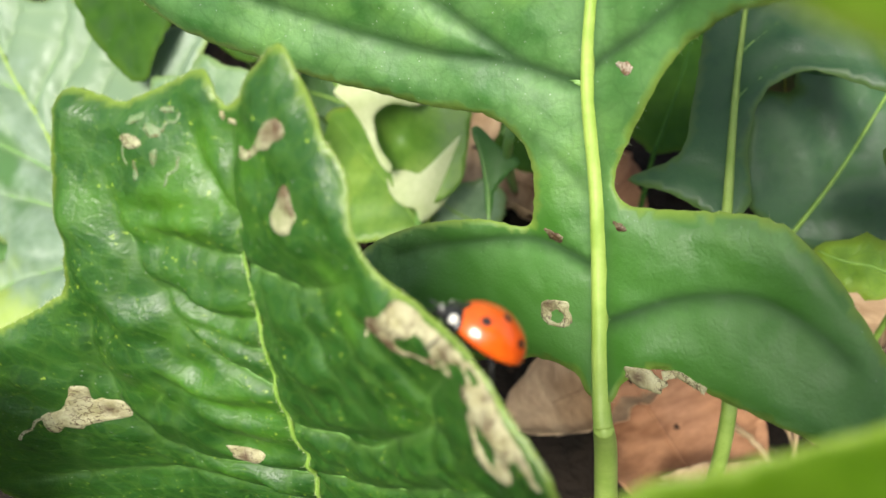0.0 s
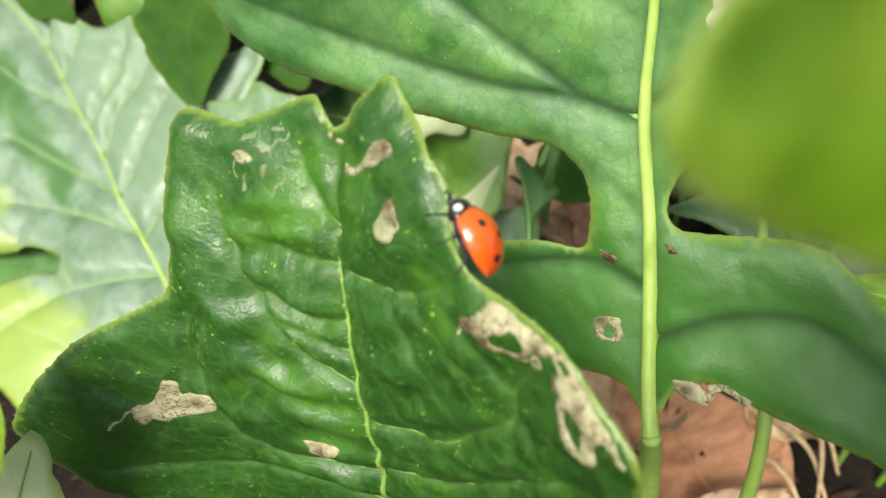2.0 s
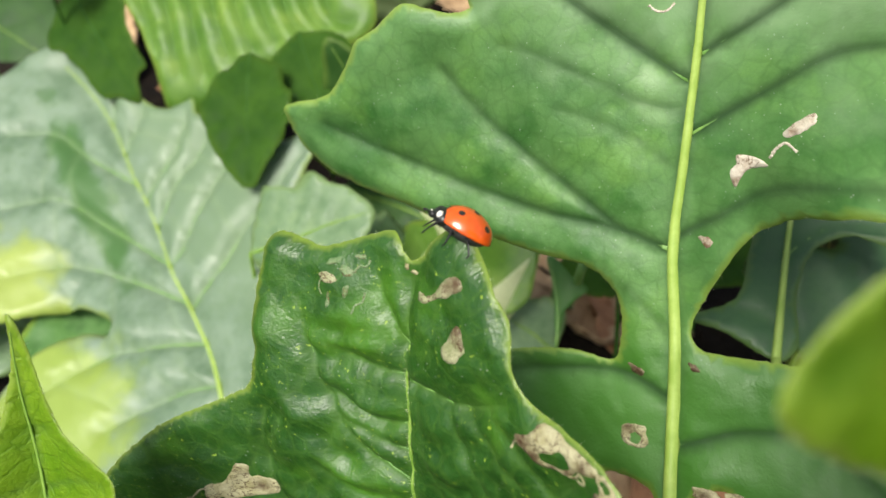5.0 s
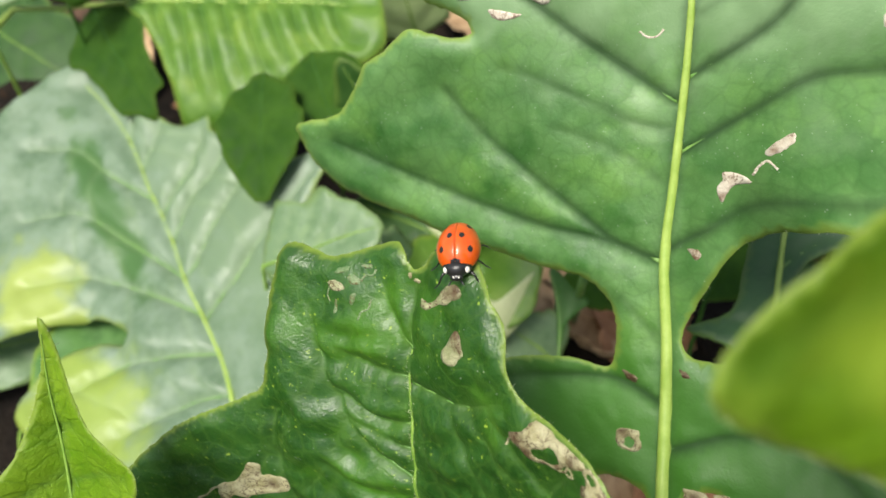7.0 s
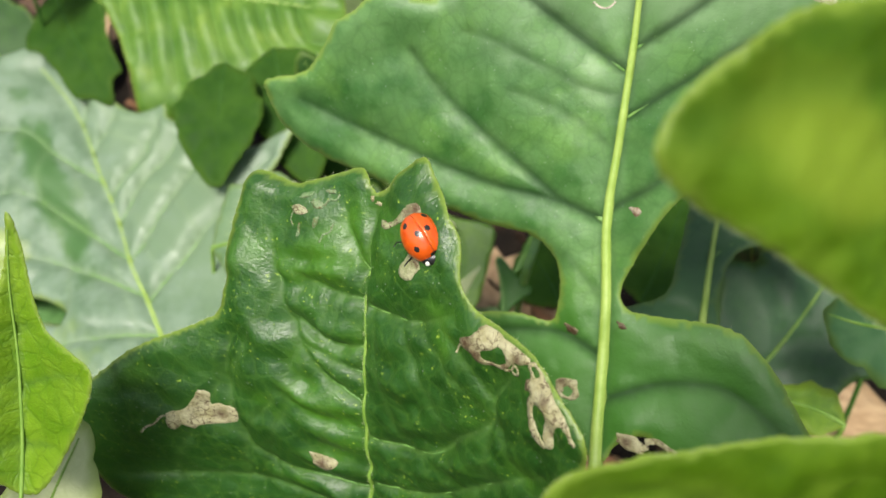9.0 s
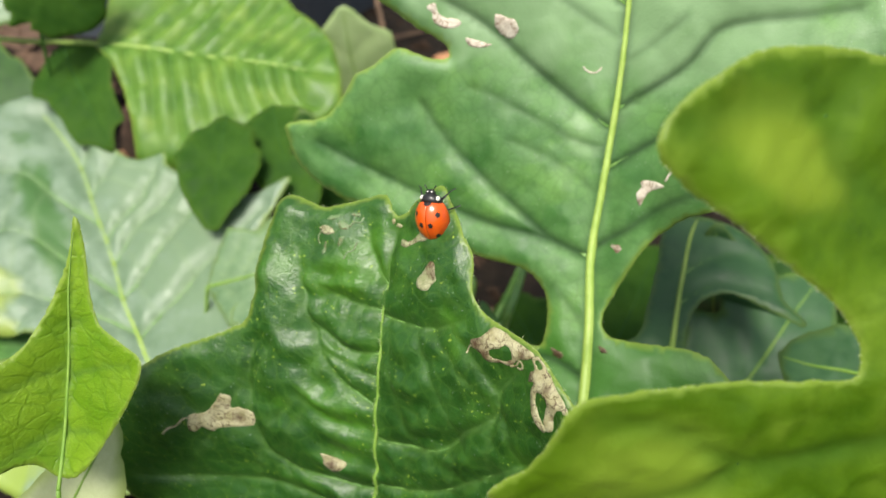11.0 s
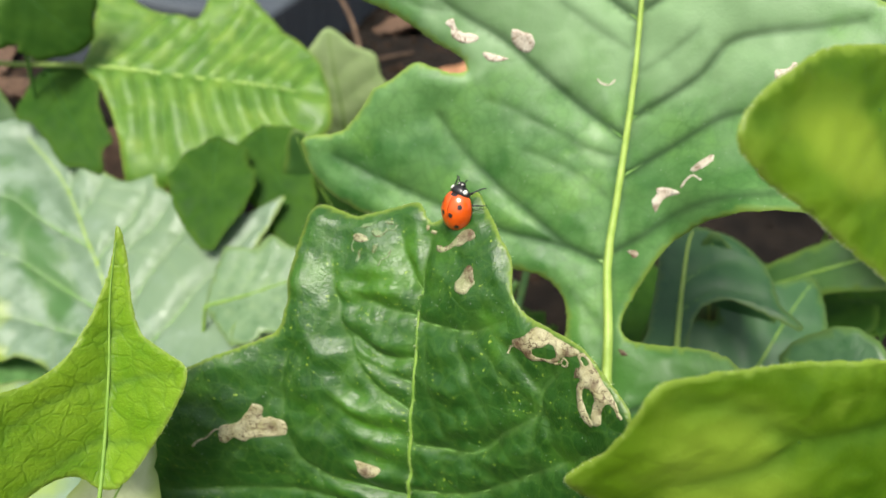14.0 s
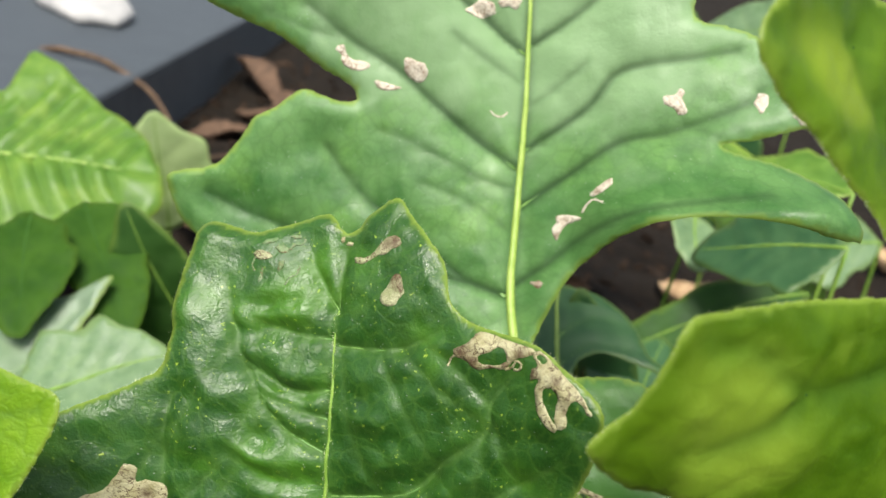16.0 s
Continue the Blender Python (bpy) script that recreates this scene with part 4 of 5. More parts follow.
leaf("arched_leaf", "bright green leaf with puckered ribs and a straight yellow midrib",
     (-0.18241, 0.22396, 0.07478), (0.9985, -0.0378, 0.0387), (-0.0189, -0.9133, -0.4069), (-0.0006, 0, 0, 0.05, 0, 1.0),
     [(46, 2), (44, -10), (42, -25), (35, -48), (42, -41), (50, -38), (57, -32), (70, -29), (80, -28), (84, -48), (92, -45), (99, -38.5), (108, -31), (114, -25), (125, -17.5), (130, -10),
      (134, 0), (136, 12), (130, 19), (122, 22), (115, 21), (107, 26), (96, 29), (85, 37), (75, 40), (68, 40), (63, 24), (53, 8)],
     [(0, 0), (22.6, 0.3), (50, -0.5), (76.7, -1.2), (113, -0.2), (131, 0.5)],
     [[(u, -0.8), (u + 5 + 0.1 * r, -13), (u + 9 + 0.3 * r, -13 - 0.9 * r)] for u, r in ((52, 20), (61, 14), (70, 12), (78, 22), (86, 20), (93, 16), (100, 12), (107, 8), (114, 4), (121, 1))]
     + [[(u, -0.8), (u + 5, 11), (u + 10, 11 + r)] for u, r in ((55, 12), (63, 18), (71, 18), (79, 13), (87, 11), (95, 9), (103, 6), (110, 4), (117, 2))],
     M_BRIGHT, [(-0.20, 0.222, 0.06), (-0.225, 0.225, 0.02), (-0.235, 0.225, -0.004)], step=1.2, groove=1.1, quilt=1.5, rib_width=1.0, seed=10, vein_width=0.9, wobble=0.6, ripple=0.8, vein_show=0.06, shape=drooping, crease=1.0, sink=1.6)
leaf("bluish_leaf", "dark bluish-green leaf arching over the ground on a pale stalk",
     (0.04988, 0.09363, 0.0841), (0.1472, 0.9168, 0.3712), (0.979, -0.1885, 0.0773), (0, 0, -0.004, 0, 0, 0),
     [(-10, -1.5), (-6.5, -9), (-4.5, -15.7), (-1.5, -10), (1.5, -7.2), (10, -6.4), (19, -5.6), (28, -5.4), (33, -2), (34.5, 4), (33, 12), (27, 19), (19, 22), (16, 23), (12.5, 28), (11, 26.5),
      (13, 20), (14.8, 14), (15, 10), (11, 4.5), (2, 2.4), (-6, 3.4), (-10, 1.5)],
     [(-10, 0), (0, 0), (14, 0.2), (28, 1), (33, 2)],
     [[(10, 0.2), (17, 8), (17, 18)], [(18, 0.4), (25, 8), (26, 16)], [(-4, 0), (-2, -6), (-3.5, -12)]],
     M_DEEP, [(0.0453, 0.0560, 0.072), (0.0455, 0.0470, 0.03), (0.0455, 0.044, -0.004)], step=1.2, groove=0.4, quilt=0.6, rib_width=0.9, seed=11, vein_width=0.7, wobble=0.5)


FACE_RIGHT, FACE_UP, FACE_OUT = np.array((0.9951, 0.0456, -0.0878)), np.array((0.0148, 0.8088, 0.5879)), np.array((0.0978, -0.5863, 0.8042))


def standing(root, place):
    """A placing function for a sheet that stands upright, in millimetres to its right, up and out."""
    def put(q, hh):
        return np.array(place) - np.array(root.location) + (q[:, :1] * FACE_RIGHT + q[:, 1:2] * FACE_UP + np.asarray(hh)[:, None] * FACE_OUT) / 1000
    return put


def wilted_leaf():
    """A wilting leaf: a hollow green blade with a cream, turned-over lobe and a rolled rim."""
    root = thing("wilted_leaf", (-0.010, 0.112, -0.003), "pale cream-green wilting leaf rolled over at its edges", "leaf", FAR)
    put = standing(root, (-0.0066, 0.1320, 0.0465))

    def hollow(q):
        return -7.0 * np.exp(-(((q[:, 0] + 4.5) / 6) ** 2 + ((q[:, 1] - 3) / 7) ** 2)) + 0.25 * np.maximum(q[:, 0] - 2, 0)

    def rolled(q):
        return 2.6 + 1.6 * np.cos(0.35 * (q[:, 1] - 13)) - 0.05 * (q[:, 0] + 6) ** 2 * 0.3

    def flap(q):
        return 2.2 + 0.16 * (q[:, 1] + 3) * 0.6 - 0.045 * (q[:, 0] - 0.45 * q[:, 1] - 5) ** 2

    patch([[(-20, 20), (-11, 21), (1.5, 16), (12.5, 14), (12.3, 4), (11.5, -1.5), (9.8, -8.5), (2.8, -13), (-5, -10), (-9, -1.5), (-12.5, 7), (-17.5, 12.5)]], [], M_BRIGHT, hollow, put, root, 0.0, 3, "blade", "", 1.2, 0.4)
    patch([[(-19, 13.5), (-14, 17), (-7, 17.5), (1.4, 14), (1.7, 10.5), (-0.7, 9.6), (-5.6, 10.2), (-9.5, 7.8), (-9.5, 4), (-8.4, 0), (-5.9, -3.5), (-6.2, -5.6), (-8.2, -4), (-10.5, 0.7), (-12.6, 5.6), (-15.4, 9.8)]],
          [], M_PALE, rolled, put, root, 0.0, 4, "rolled_edge", "cream rolled leaf edge", 1.0, 0.7)
    patch([[(-6.6, -5), (-2.8, -4.9), (0.7, -5.6), (5.6, -1.4), (10.5, 3.1), (11.2, 2.1), (10.9, -2.8), (9.1, -7.7), (5.6, -13.3), (0.7, -17), (-0.7, -14), (-3.5, -13.3), (-6.3, -10.5), (-7.3, -7)]],
          [], M_PALE, flap, put, root, 0.0, 5, "turned_lobe", "cream underside of the turned lobe", 1.0, 0.5)
    st = spline([(-0.0062, 0.1240, 0.040), (-0.009, 0.116, 0.020), (-0.010, 0.112, -0.003)], 8) - np.array(root.location)
    part("stalk", *tube(st, np.linspace(0.0009, 0.0013, len(st)), 8), M_RIB_DULL, root)


def forked_leaf():
    """A small young leaf with one side lobe on an upright stalk."""
    root = thing("small_leaf", (0.0102, 0.106, -0.003), "small young green leaf with one lobe on an upright stalk", "leaf", FAR)
    put = standing(root, (0.0103, 0.1035, 0.0585))
    patch([[(-0.4, 0), (-0.8, 6.5), (-1.8, 12.5), (-3, 16), (-2.1, 17.2), (-0.6, 16.3), (1.2, 14.3), (3, 12.5), (5.7, 10.7), (6, 9.2), (4.2, 7.7), (2.6, 6), (1.4, 4.2), (0.7, 0)]], [], M_BACK,
          lambda q: 0.06 * (q[:, 0] - 0.5) ** 2, put, root, 0.0, 7, "blade", "", 0.8, 0.35)
    rib = spline([(0.1, -2), (0.1, 4), (-0.8, 10), (-2.2, 15.5)], 6)
    rv = put(rib, 0.06 * (rib[:, 0] - 0.5) ** 2 + 0.1)
    part("midrib", *tube(rv, np.linspace(0.0004, 0.0001, len(rib)), 8), M_RIB_DULL, root)
    st = spline([rv[0], rv[0] * 0.5 + np.array((0, 0.002, 0.0)), np.zeros(3)], 8)
    part("stalk", *tube(st, np.linspace(0.0004, 0.0008, len(st)), 8), M_RIB_DULL, root)


M_MINT = leaf_material("mint_leaf", (0.30, 0.42, 0.18), (0.42, 0.54, 0.26), (0.34, 0.46, 0.16), 0.5, 0.35, (0.5, 0.65, 0.2), pucker=0.5, vein_mix=0.3, edge=0.2)
# The next two greens are darkened to paint in the shade among the leaves.
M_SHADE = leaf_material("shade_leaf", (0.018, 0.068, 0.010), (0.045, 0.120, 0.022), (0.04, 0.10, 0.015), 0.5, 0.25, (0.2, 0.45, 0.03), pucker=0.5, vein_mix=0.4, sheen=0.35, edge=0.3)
M_SHADED_OLIVE = leaf_material("shaded_olive_leaf", (0.017, 0.066, 0.006), (0.048, 0.12, 0.013), (0.03, 0.08, 0.01), 0.6, 0.25, (0.2, 0.40, 0.02), pucker=0.5, vein_mix=0.4, sheen=0.12, edge=0.1)
FAR = "leaves among the litter"
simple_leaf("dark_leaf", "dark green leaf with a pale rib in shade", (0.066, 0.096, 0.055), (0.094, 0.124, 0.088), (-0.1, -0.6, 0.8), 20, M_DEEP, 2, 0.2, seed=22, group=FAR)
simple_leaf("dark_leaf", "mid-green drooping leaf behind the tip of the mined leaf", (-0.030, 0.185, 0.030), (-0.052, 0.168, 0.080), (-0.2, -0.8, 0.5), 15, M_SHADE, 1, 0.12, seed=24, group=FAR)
simple_leaf("pale_leaf", "pale green leaf standing behind the arched leaf", (-0.050, 0.275, 0.030), (-0.055, 0.262, 0.080), (0.0, -0.55, 0.85), 22, M_MINT, 1, 0.15, seed=25, group=FAR)
simple_leaf("round_leaf", "small grey-green rounded leaf hanging over the litter", (0.1140, 0.1637, 0.1054), (0.1079, 0.1448, 0.0960), (-0.1, -0.9, 0.4), 9, M_GREY, 1, 0.1, seed=26, group=FAR)
simple_leaf("round_leaf", "pale grey-green leaf spreading over the litter", (0.1886, 0.1668, 0.1016), (0.1245, 0.1657, 0.0967), (-0.1, -0.75, 0.6), 15, M_GREY, 2, 0.2, seed=27, group=FAR)
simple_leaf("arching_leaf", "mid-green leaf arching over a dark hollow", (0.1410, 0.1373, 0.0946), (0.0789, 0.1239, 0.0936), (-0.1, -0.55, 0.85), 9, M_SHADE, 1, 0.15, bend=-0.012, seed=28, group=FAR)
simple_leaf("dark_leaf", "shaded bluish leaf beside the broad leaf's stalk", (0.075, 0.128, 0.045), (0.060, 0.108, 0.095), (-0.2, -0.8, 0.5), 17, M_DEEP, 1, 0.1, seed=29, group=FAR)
simple_leaf("bright_leaf", "bright green leaf half hidden behind the broad leaf", (0.190, 0.180, 0.070), (0.120, 0.160, 0.132), (-0.3, -0.7, 0.6), 18, M_BRIGHT, 2, 0.3, seed=30, group=FAR)
simple_leaf("bright_leaf", "light green leaf low beside the pointed leaf", (-0.062, 0.010, 0.070), (-0.046, 0.030, 0.112), (0.1, -0.7, 0.7), 12, M_PALE, 2, 0.2, seed=31, group=FAR)
simple_leaf("bright_leaf", "yellow-green curled leaf among brown litter", (0.0807, 0.0813, 0.0644), (0.0676, 0.0896, 0.0631), (-0.2, -0.5, 0.85), 6, M_LIME, 1, 0.2, seed=32, group=FAR)
simple_leaf("pale_leaf", "pale green leaf half shaded among brown litter", (0.0698, 0.1025, 0.0471), (0.0776, 0.1096, 0.0559), (-0.2, -0.5, 0.85), 8, M_GREY, 1, 0.1, seed=61, group=FAR)
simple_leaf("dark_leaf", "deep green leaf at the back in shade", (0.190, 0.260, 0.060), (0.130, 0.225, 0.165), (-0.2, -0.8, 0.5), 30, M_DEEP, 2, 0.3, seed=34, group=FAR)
simple_leaf("dark_leaf", "green leaf low under the greyish leaf", (-0.030, 0.150, 0.020), (-0.050, 0.118, 0.056), (0, -0.6, 0.8), 20, M_GREY, 2, 0.3, seed=35, group=FAR)


simple_leaf("dark_leaf", "small deep green leaf beside the arched leaf's stalk", (-0.1533, 0.2257, 0.0749), (-0.1247, 0.1838, 0.0642), (0.0, -0.7, 0.7), 15, M_SHADED_OLIVE, 2, 0.25, seed=39, group=FAR, rib_mat=M_DARK_VEIN)
simple_leaf("greyish_leaf", "dull olive-green leaf at the bed's far corner", (-0.1886, 0.2173, 0.1026), (-0.1523, 0.2146, 0.0974), (0.0, -0.7, 0.7), 22, M_GREY, 2, 0.25, seed=40, group=FAR)
simple_leaf("arching_leaf", "olive-green leaf drooping under the arched leaf", (-0.0672, 0.1966, 0.0747), (-0.0488, 0.1547, 0.0614), (0.1, -0.7, 0.7), 14, M_SHADED_OLIVE, 1, 0.12, seed=41, group=FAR, rib_mat=M_DARK_VEIN, rib_width=0.3)
simple_leaf("dark_leaf", "shaded green leaf low behind the mined leaf", (-0.0692, 0.1289, 0.0520), (-0.0367, 0.1303, 0.0690), (-0.1, -0.5, 0.85), 17, M_GREY, 2, 0.25, seed=42, group=FAR)
simple_leaf("dark_leaf", "dark green leaf hanging in shade below the arched leaf", (-0.0787, 0.1845, 0.0756), (-0.0743, 0.1461, 0.0630), (0.0, -0.75, 0.65), 13, M_SHADED_OLIVE, 1, 0.15, seed=43, group=FAR, ripple=0.6, rib_mat=M_DARK_VEIN, rib_width=0.3)
simple_leaf("dark_leaf", "shaded green leaf below the greyish leaf", (-0.142, 0.100, 0.014), (-0.108, 0.142, 0.020), (-0.1, -0.4, 0.9), 20, M_BACK, 1, 0.1, seed=44, group=FAR)
simple_leaf("dark_leaf", "mid-green leaf lying low on the soil by the bed's corner", (-0.305, 0.335, 0.014), (-0.215, 0.268, 0.018), (-0.1, -0.5, 0.85), 34, M_SHADE, 2, 0.2, seed=45, group=FAR)
simple_leaf("greyish_leaf", "grey-green leaf low under the greyish leaf's gap", (-0.196, 0.118, 0.010), (-0.146, 0.132, 0.014), (-0.1, -0.5, 0.85), 17, M_GREY, 1, 0.12, seed=46, group=FAR)

simple_leaf("bright_leaf", "fresh green leaf spreading behind the broad leaf's tip", (0.1370, 0.1328, 0.1275), (0.1204, 0.1661, 0.1271), (-0.1, -0.7, 0.7), 11, M_BRIGHT, 1, 0.15, seed=51, group=FAR)
simple_leaf("dark_leaf", "mid-green leaf in the hollow under the broad leaf", (0.1208, 0.1103, 0.1209), (0.0990, 0.1425, 0.1063), (-0.1, -0.7, 0.7), 15, M_DEEP, 2, 0.2, seed=52, group=FAR)
simple_leaf("greyish_leaf", "dull grey-green leaf far behind the broad leaf", (0.2225, 0.2827, 0.1519), (0.1838, 0.3320, 0.1497), (-0.1, -0.7, 0.7), 26, M_GREY, 2, 0.25, seed=53, group=FAR)

simple_leaf("bright_leaf", "fresh yellow-green leaf lying behind the mined leaf", (-0.0062, 0.1199, 0.0303), (-0.0351, 0.1575, 0.0405), (0.0, -0.5, 0.85), 19, M_BRIGHT, 1, 0.12, seed=37, group=FAR)

def green_stem(points, r, label):
    """A bare green leaf stalk rising from the soil."""
    p = spline(points, 8)
    ob = thing("plant_stem", tuple(p[0]), label, "stem", "bare stalks between the leaves")
    part("stem", *tube(p - p[0], np.linspace(r * 1.2, r, len(p)), 8), M_RIB_DULL, ob)


green_stem([(0.012, 0.150, -0.004), (0.0107, 0.1365, 0.0308), (0.0163, 0.1448, 0.0453), (0.0195, 0.1482, 0.0563)], 0.0011, "pale green leaf stalk rising between the leaves")
green_stem([(0.016, 0.158, -0.004), (0.0145, 0.1124, 0.0655), (0.0170, 0.1193, 0.0735), (0.0191, 0.1297, 0.0788)], 0.0009, "thin green leaf stalk in the hollow")

wilted_leaf()
forked_leaf()

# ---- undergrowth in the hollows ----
simple_leaf("dark_leaf", "deep green leaf in the shade of the hollow", (0.0485, 0.1331, 0.0400), (0.0672, 0.1768, 0.0563), (-0.2, -0.7, 0.7), 18, M_SHADED_OLIVE, 2, 0.2, seed=71, group=FAR, rib_mat=M_DARK_VEIN)
simple_leaf("dark_leaf", "dark green leaf standing at the back of the hollow", (0.1081, 0.1267, 0.0477), (0.1000, 0.1742, 0.0606), (-0.2, -0.7, 0.7), 24, M_SHADED_OLIVE, 2, 0.25, seed=72, group=FAR, rib_mat=M_DARK_VEIN)
simple_leaf("dark_leaf", "shaded green leaf low under the arching leaf", (0.1293, 0.1410, 0.0549), (0.1227, 0.1857, 0.0623), (-0.2, -0.7, 0.7), 26, M_SHADED_OLIVE, 2, 0.25, seed=73, group=FAR, rib_mat=M_DARK_VEIN)
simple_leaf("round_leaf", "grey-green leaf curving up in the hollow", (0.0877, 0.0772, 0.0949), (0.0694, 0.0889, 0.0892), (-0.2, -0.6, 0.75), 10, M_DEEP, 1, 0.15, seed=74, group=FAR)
simple_leaf("dark_leaf", "dark green leaf behind the arched leaf's stalk", (-0.1506, 0.2117, 0.1105), (-0.1313, 0.2138, 0.0886), (0.0, -0.6, 0.75), 20, M_SHADED_OLIVE, 2, 0.25, seed=76, group=FAR, rib_mat=M_DARK_VEIN)
simple_leaf("dark_leaf", "dark green leaf deep between the stalks", (0.0262, 0.1267, 0.0428), (0.0154, 0.1512, 0.0458), (-0.1, -0.6, 0.75), 12, M_SHADED_OLIVE, 2, 0.25, seed=77, group=FAR, rib_mat=M_DARK_VEIN)

simple_leaf("greyish_leaf", "small bluish-grey leaf low behind the wilting leaf", (0.0108, 0.1223, 0.0225), (-0.0038, 0.1281, 0.0333), (0.0, -0.6, 0.8), 11, M_GREY, 1, 0.1, seed=81, group=FAR)
simple_leaf("dark_leaf", "shaded green leaf behind the mined leaf's notch", (-0.0265, 0.1675, 0.0242), (-0.0588, 0.1785, 0.0308), (0.0, -0.6, 0.8), 15, M_SHADE, 1, 0.1, seed=82, group=FAR)

# ---- litter ----
def dry_leaf(place, length, half, turn, tilt, seed, label, mat):
    rng = np.random.default_rng(seed)
    n, m = 18, 11
    verts = []
    roll = rng.uniform(0.8, 1.6)
    for i in range(n):
        s = i / (n - 1)
        w = half * math.sin(math.pi * (0.06 + 0.9 * s)) ** 0.7 * (1 + 0.08 * rng.normal())
        for j in range(m):
            q = 2 * j / (m - 1) - 1
            a = q * roll
            x, z = w * math.sin(a) / roll * 1.3, w * (1 - math.cos(a)) * 0.7
            z += 0.0012 * math.sin(9 * s + 3 * q) + 0.0006 * rng.normal() + 0.006 * math.sin(2.4 * s + seed)
            verts.append((x, length * (s - 0.5) + 0.0006 * rng.normal(), z + 0.0004 * (1 if j == m // 2 else 0)))
    faces = [(i * m + j, i * m + j + 1, (i + 1) * m + j + 1, (i + 1) * m + j) for i in range(n - 1) for j in range(m - 1)]
    k = len(verts)
    verts = verts + [(x, y, z - 0.0004) for x, y, z in verts]
    rimline = [j for j in range(m)] + [i * m + m - 1 for i in range(1, n)] + [(n - 1) * m + j for j in range(m - 2, -1, -1)] + [i * m for i in range(n - 2, 0, -1)]
    faces += [tuple(k + a for a in reversed(f)) for f in faces]
    faces += [(rimline[i], k + rimline[i], k + rimline[(i + 1) % len(rimline)], rimline[(i + 1) % len(rimline)]) for i in range(len(rimline))]
    ob = thing("dry_leaf", place, label, "dry leaf", "dead leaves on the soil")
    ob.rotation_euler = (radians(tilt), radians(8 * rng.normal()), radians(turn))
    low = min((Euler(ob.rotation_euler).to_matrix() @ Vector(v)).z for v in verts)
    if place[2] < 0.02:
        ob.location.z = ground_height(place[0], place[1]) - low - 0.001
    part("blade", verts, faces, mat, ob)
    rib = [(0, length * (s - 0.5), 0.006 * math.sin(2.4 * s + seed) + 0.0006) for s in np.linspace(-0.12, 1, 16)]
    part("midrib", *tube(rib, np.linspace(0.0007, 0.0002, 16), 6), mat, ob)
    return ob


for k, (x, y, l, w, t, tilt) in enumerate(((0.050, 0.078, 0.060, 0.018, 25, 12), (0.034, 0.092, 0.05, 0.014, -60, -10), (0.019, 0.155, 0.06, 0.02, 80, 10), (0.036, 0.150, 0.05, 0.016, 10, -15),
                                      (0.085, 0.095, 0.05, 0.014, 120, 8), (0.11, 0.115, 0.06, 0.02, -20, 10), (-0.14, 0.262, 0.05, 0.013, 75, 5), (0.23, 0.30, 0.06, 0.02, 20, 5),
                                      (-0.03, 0.33, 0.06, 0.018, 60, 12), (-0.07, 0.37, 0.05, 0.015, 130, -10), (-0.19, 0.30, 0.06, 0.016, 10, 8), (0.41, 0.40, 0.07, 0.02, 50, 5),
                                      (0.0, 0.40, 0.06, 0.018, 100, 10), (-0.09, 0.30, 0.045, 0.013, 160, -8), (0.065, 0.055, 0.045, 0.012, 70, 15), (0.3, 0.33, 0.06, 0.02, 140, 5),
                                      (-0.021, 0.645, 0.055, 0.017, 40, 12), (0.012, 0.591, 0.045, 0.014, -30, 15), (-0.038, 0.511, 0.05, 0.015, 110, 10), (-0.009, 0.553, 0.05, 0.015, 70, 12), (-0.282, 0.394, 0.05, 0.015, 20, 14), (-0.223, 0.337, 0.05, 0.013, 95, 10), (-0.144, 0.271, 0.05, 0.015, 10, 12))):
    dry_leaf((x, y, 0.0), l, w, t, tilt, 40 + k, "dark brown rotting leaf lying on the soil" if k > 15 else "curled tan-brown dead leaf lying on the soil" if k % 3 else "reddish-brown dead leaf lying on the soil", M_DRY_OLD if k > 15 else M_DRY if k % 3 else M_DRY2)


M_STRAW = plain("dry_straw", (0.26, 0.17, 0.08), (0.50, 0.37, 0.20), 200, 0.7, 0.4, 0.0004, stretch=(1, 1, 4))
STRAWS = [[(0.0659, 0.0863, 0.012), (0.071, 0.076, 0.018), (0.0744, 0.0658, 0.012)], [(0.0701, 0.0877, 0.011), (0.075, 0.080, 0.019), (0.0783, 0.0724, 0.012)],
          [(0.0619, 0.0776, 0.012), (0.066, 0.070, 0.016), (0.0691, 0.0632, 0.011)], [(0.0741, 0.0878, 0.012), (0.073, 0.076, 0.021), (0.0717, 0.0645, 0.013)]]


def twig(points, r, label, mat=None):
    p = spline(points, 8)
    ob = thing("twig", tuple(p[0]), label, "twig", "twigs on the soil")
    rng = np.random.default_rng(int(r * 1e6))
    part("stem", *tube(p - p[0] + rng.normal(0, r * 0.15, p.shape), np.linspace(r, r * 0.5, len(p)), 8), mat or M_TWIG, ob)


twig([(-0.165, 0.50, 0.040), (-0.120, 0.47, 0.050), (-0.075, 0.44, 0.035), (-0.045, 0.36, 0.008), (-0.01, 0.33, 0.0)], 0.0022, "long thin brown twig bent over the board")
twig([(-0.110, 0.36, 0.0), (-0.07, 0.40, 0.010), (-0.03, 0.45, 0.004)], 0.0016, "thin brown twig on the soil")
twig([(0.055, 0.070, 0.002), (0.062, 0.050, 0.012), (0.064, 0.035, 0.0)], 0.0011, "dry tan stem lying on the litter")
twig([(0.030, 0.165, 0.0), (0.014, 0.150, 0.020), (0.006, 0.142, 0.035)], 0.0010, "thin reddish stem in the litter")
for ends in STRAWS:
    twig(ends, 0.0008, "dry straw-coloured stem lying among dead leaves", M_STRAW)
twig([(0.090, 0.085, 0.0), (0.105, 0.10, 0.012), (0.125, 0.112, 0.004)], 0.0014, "reddish dry stem on the soil")


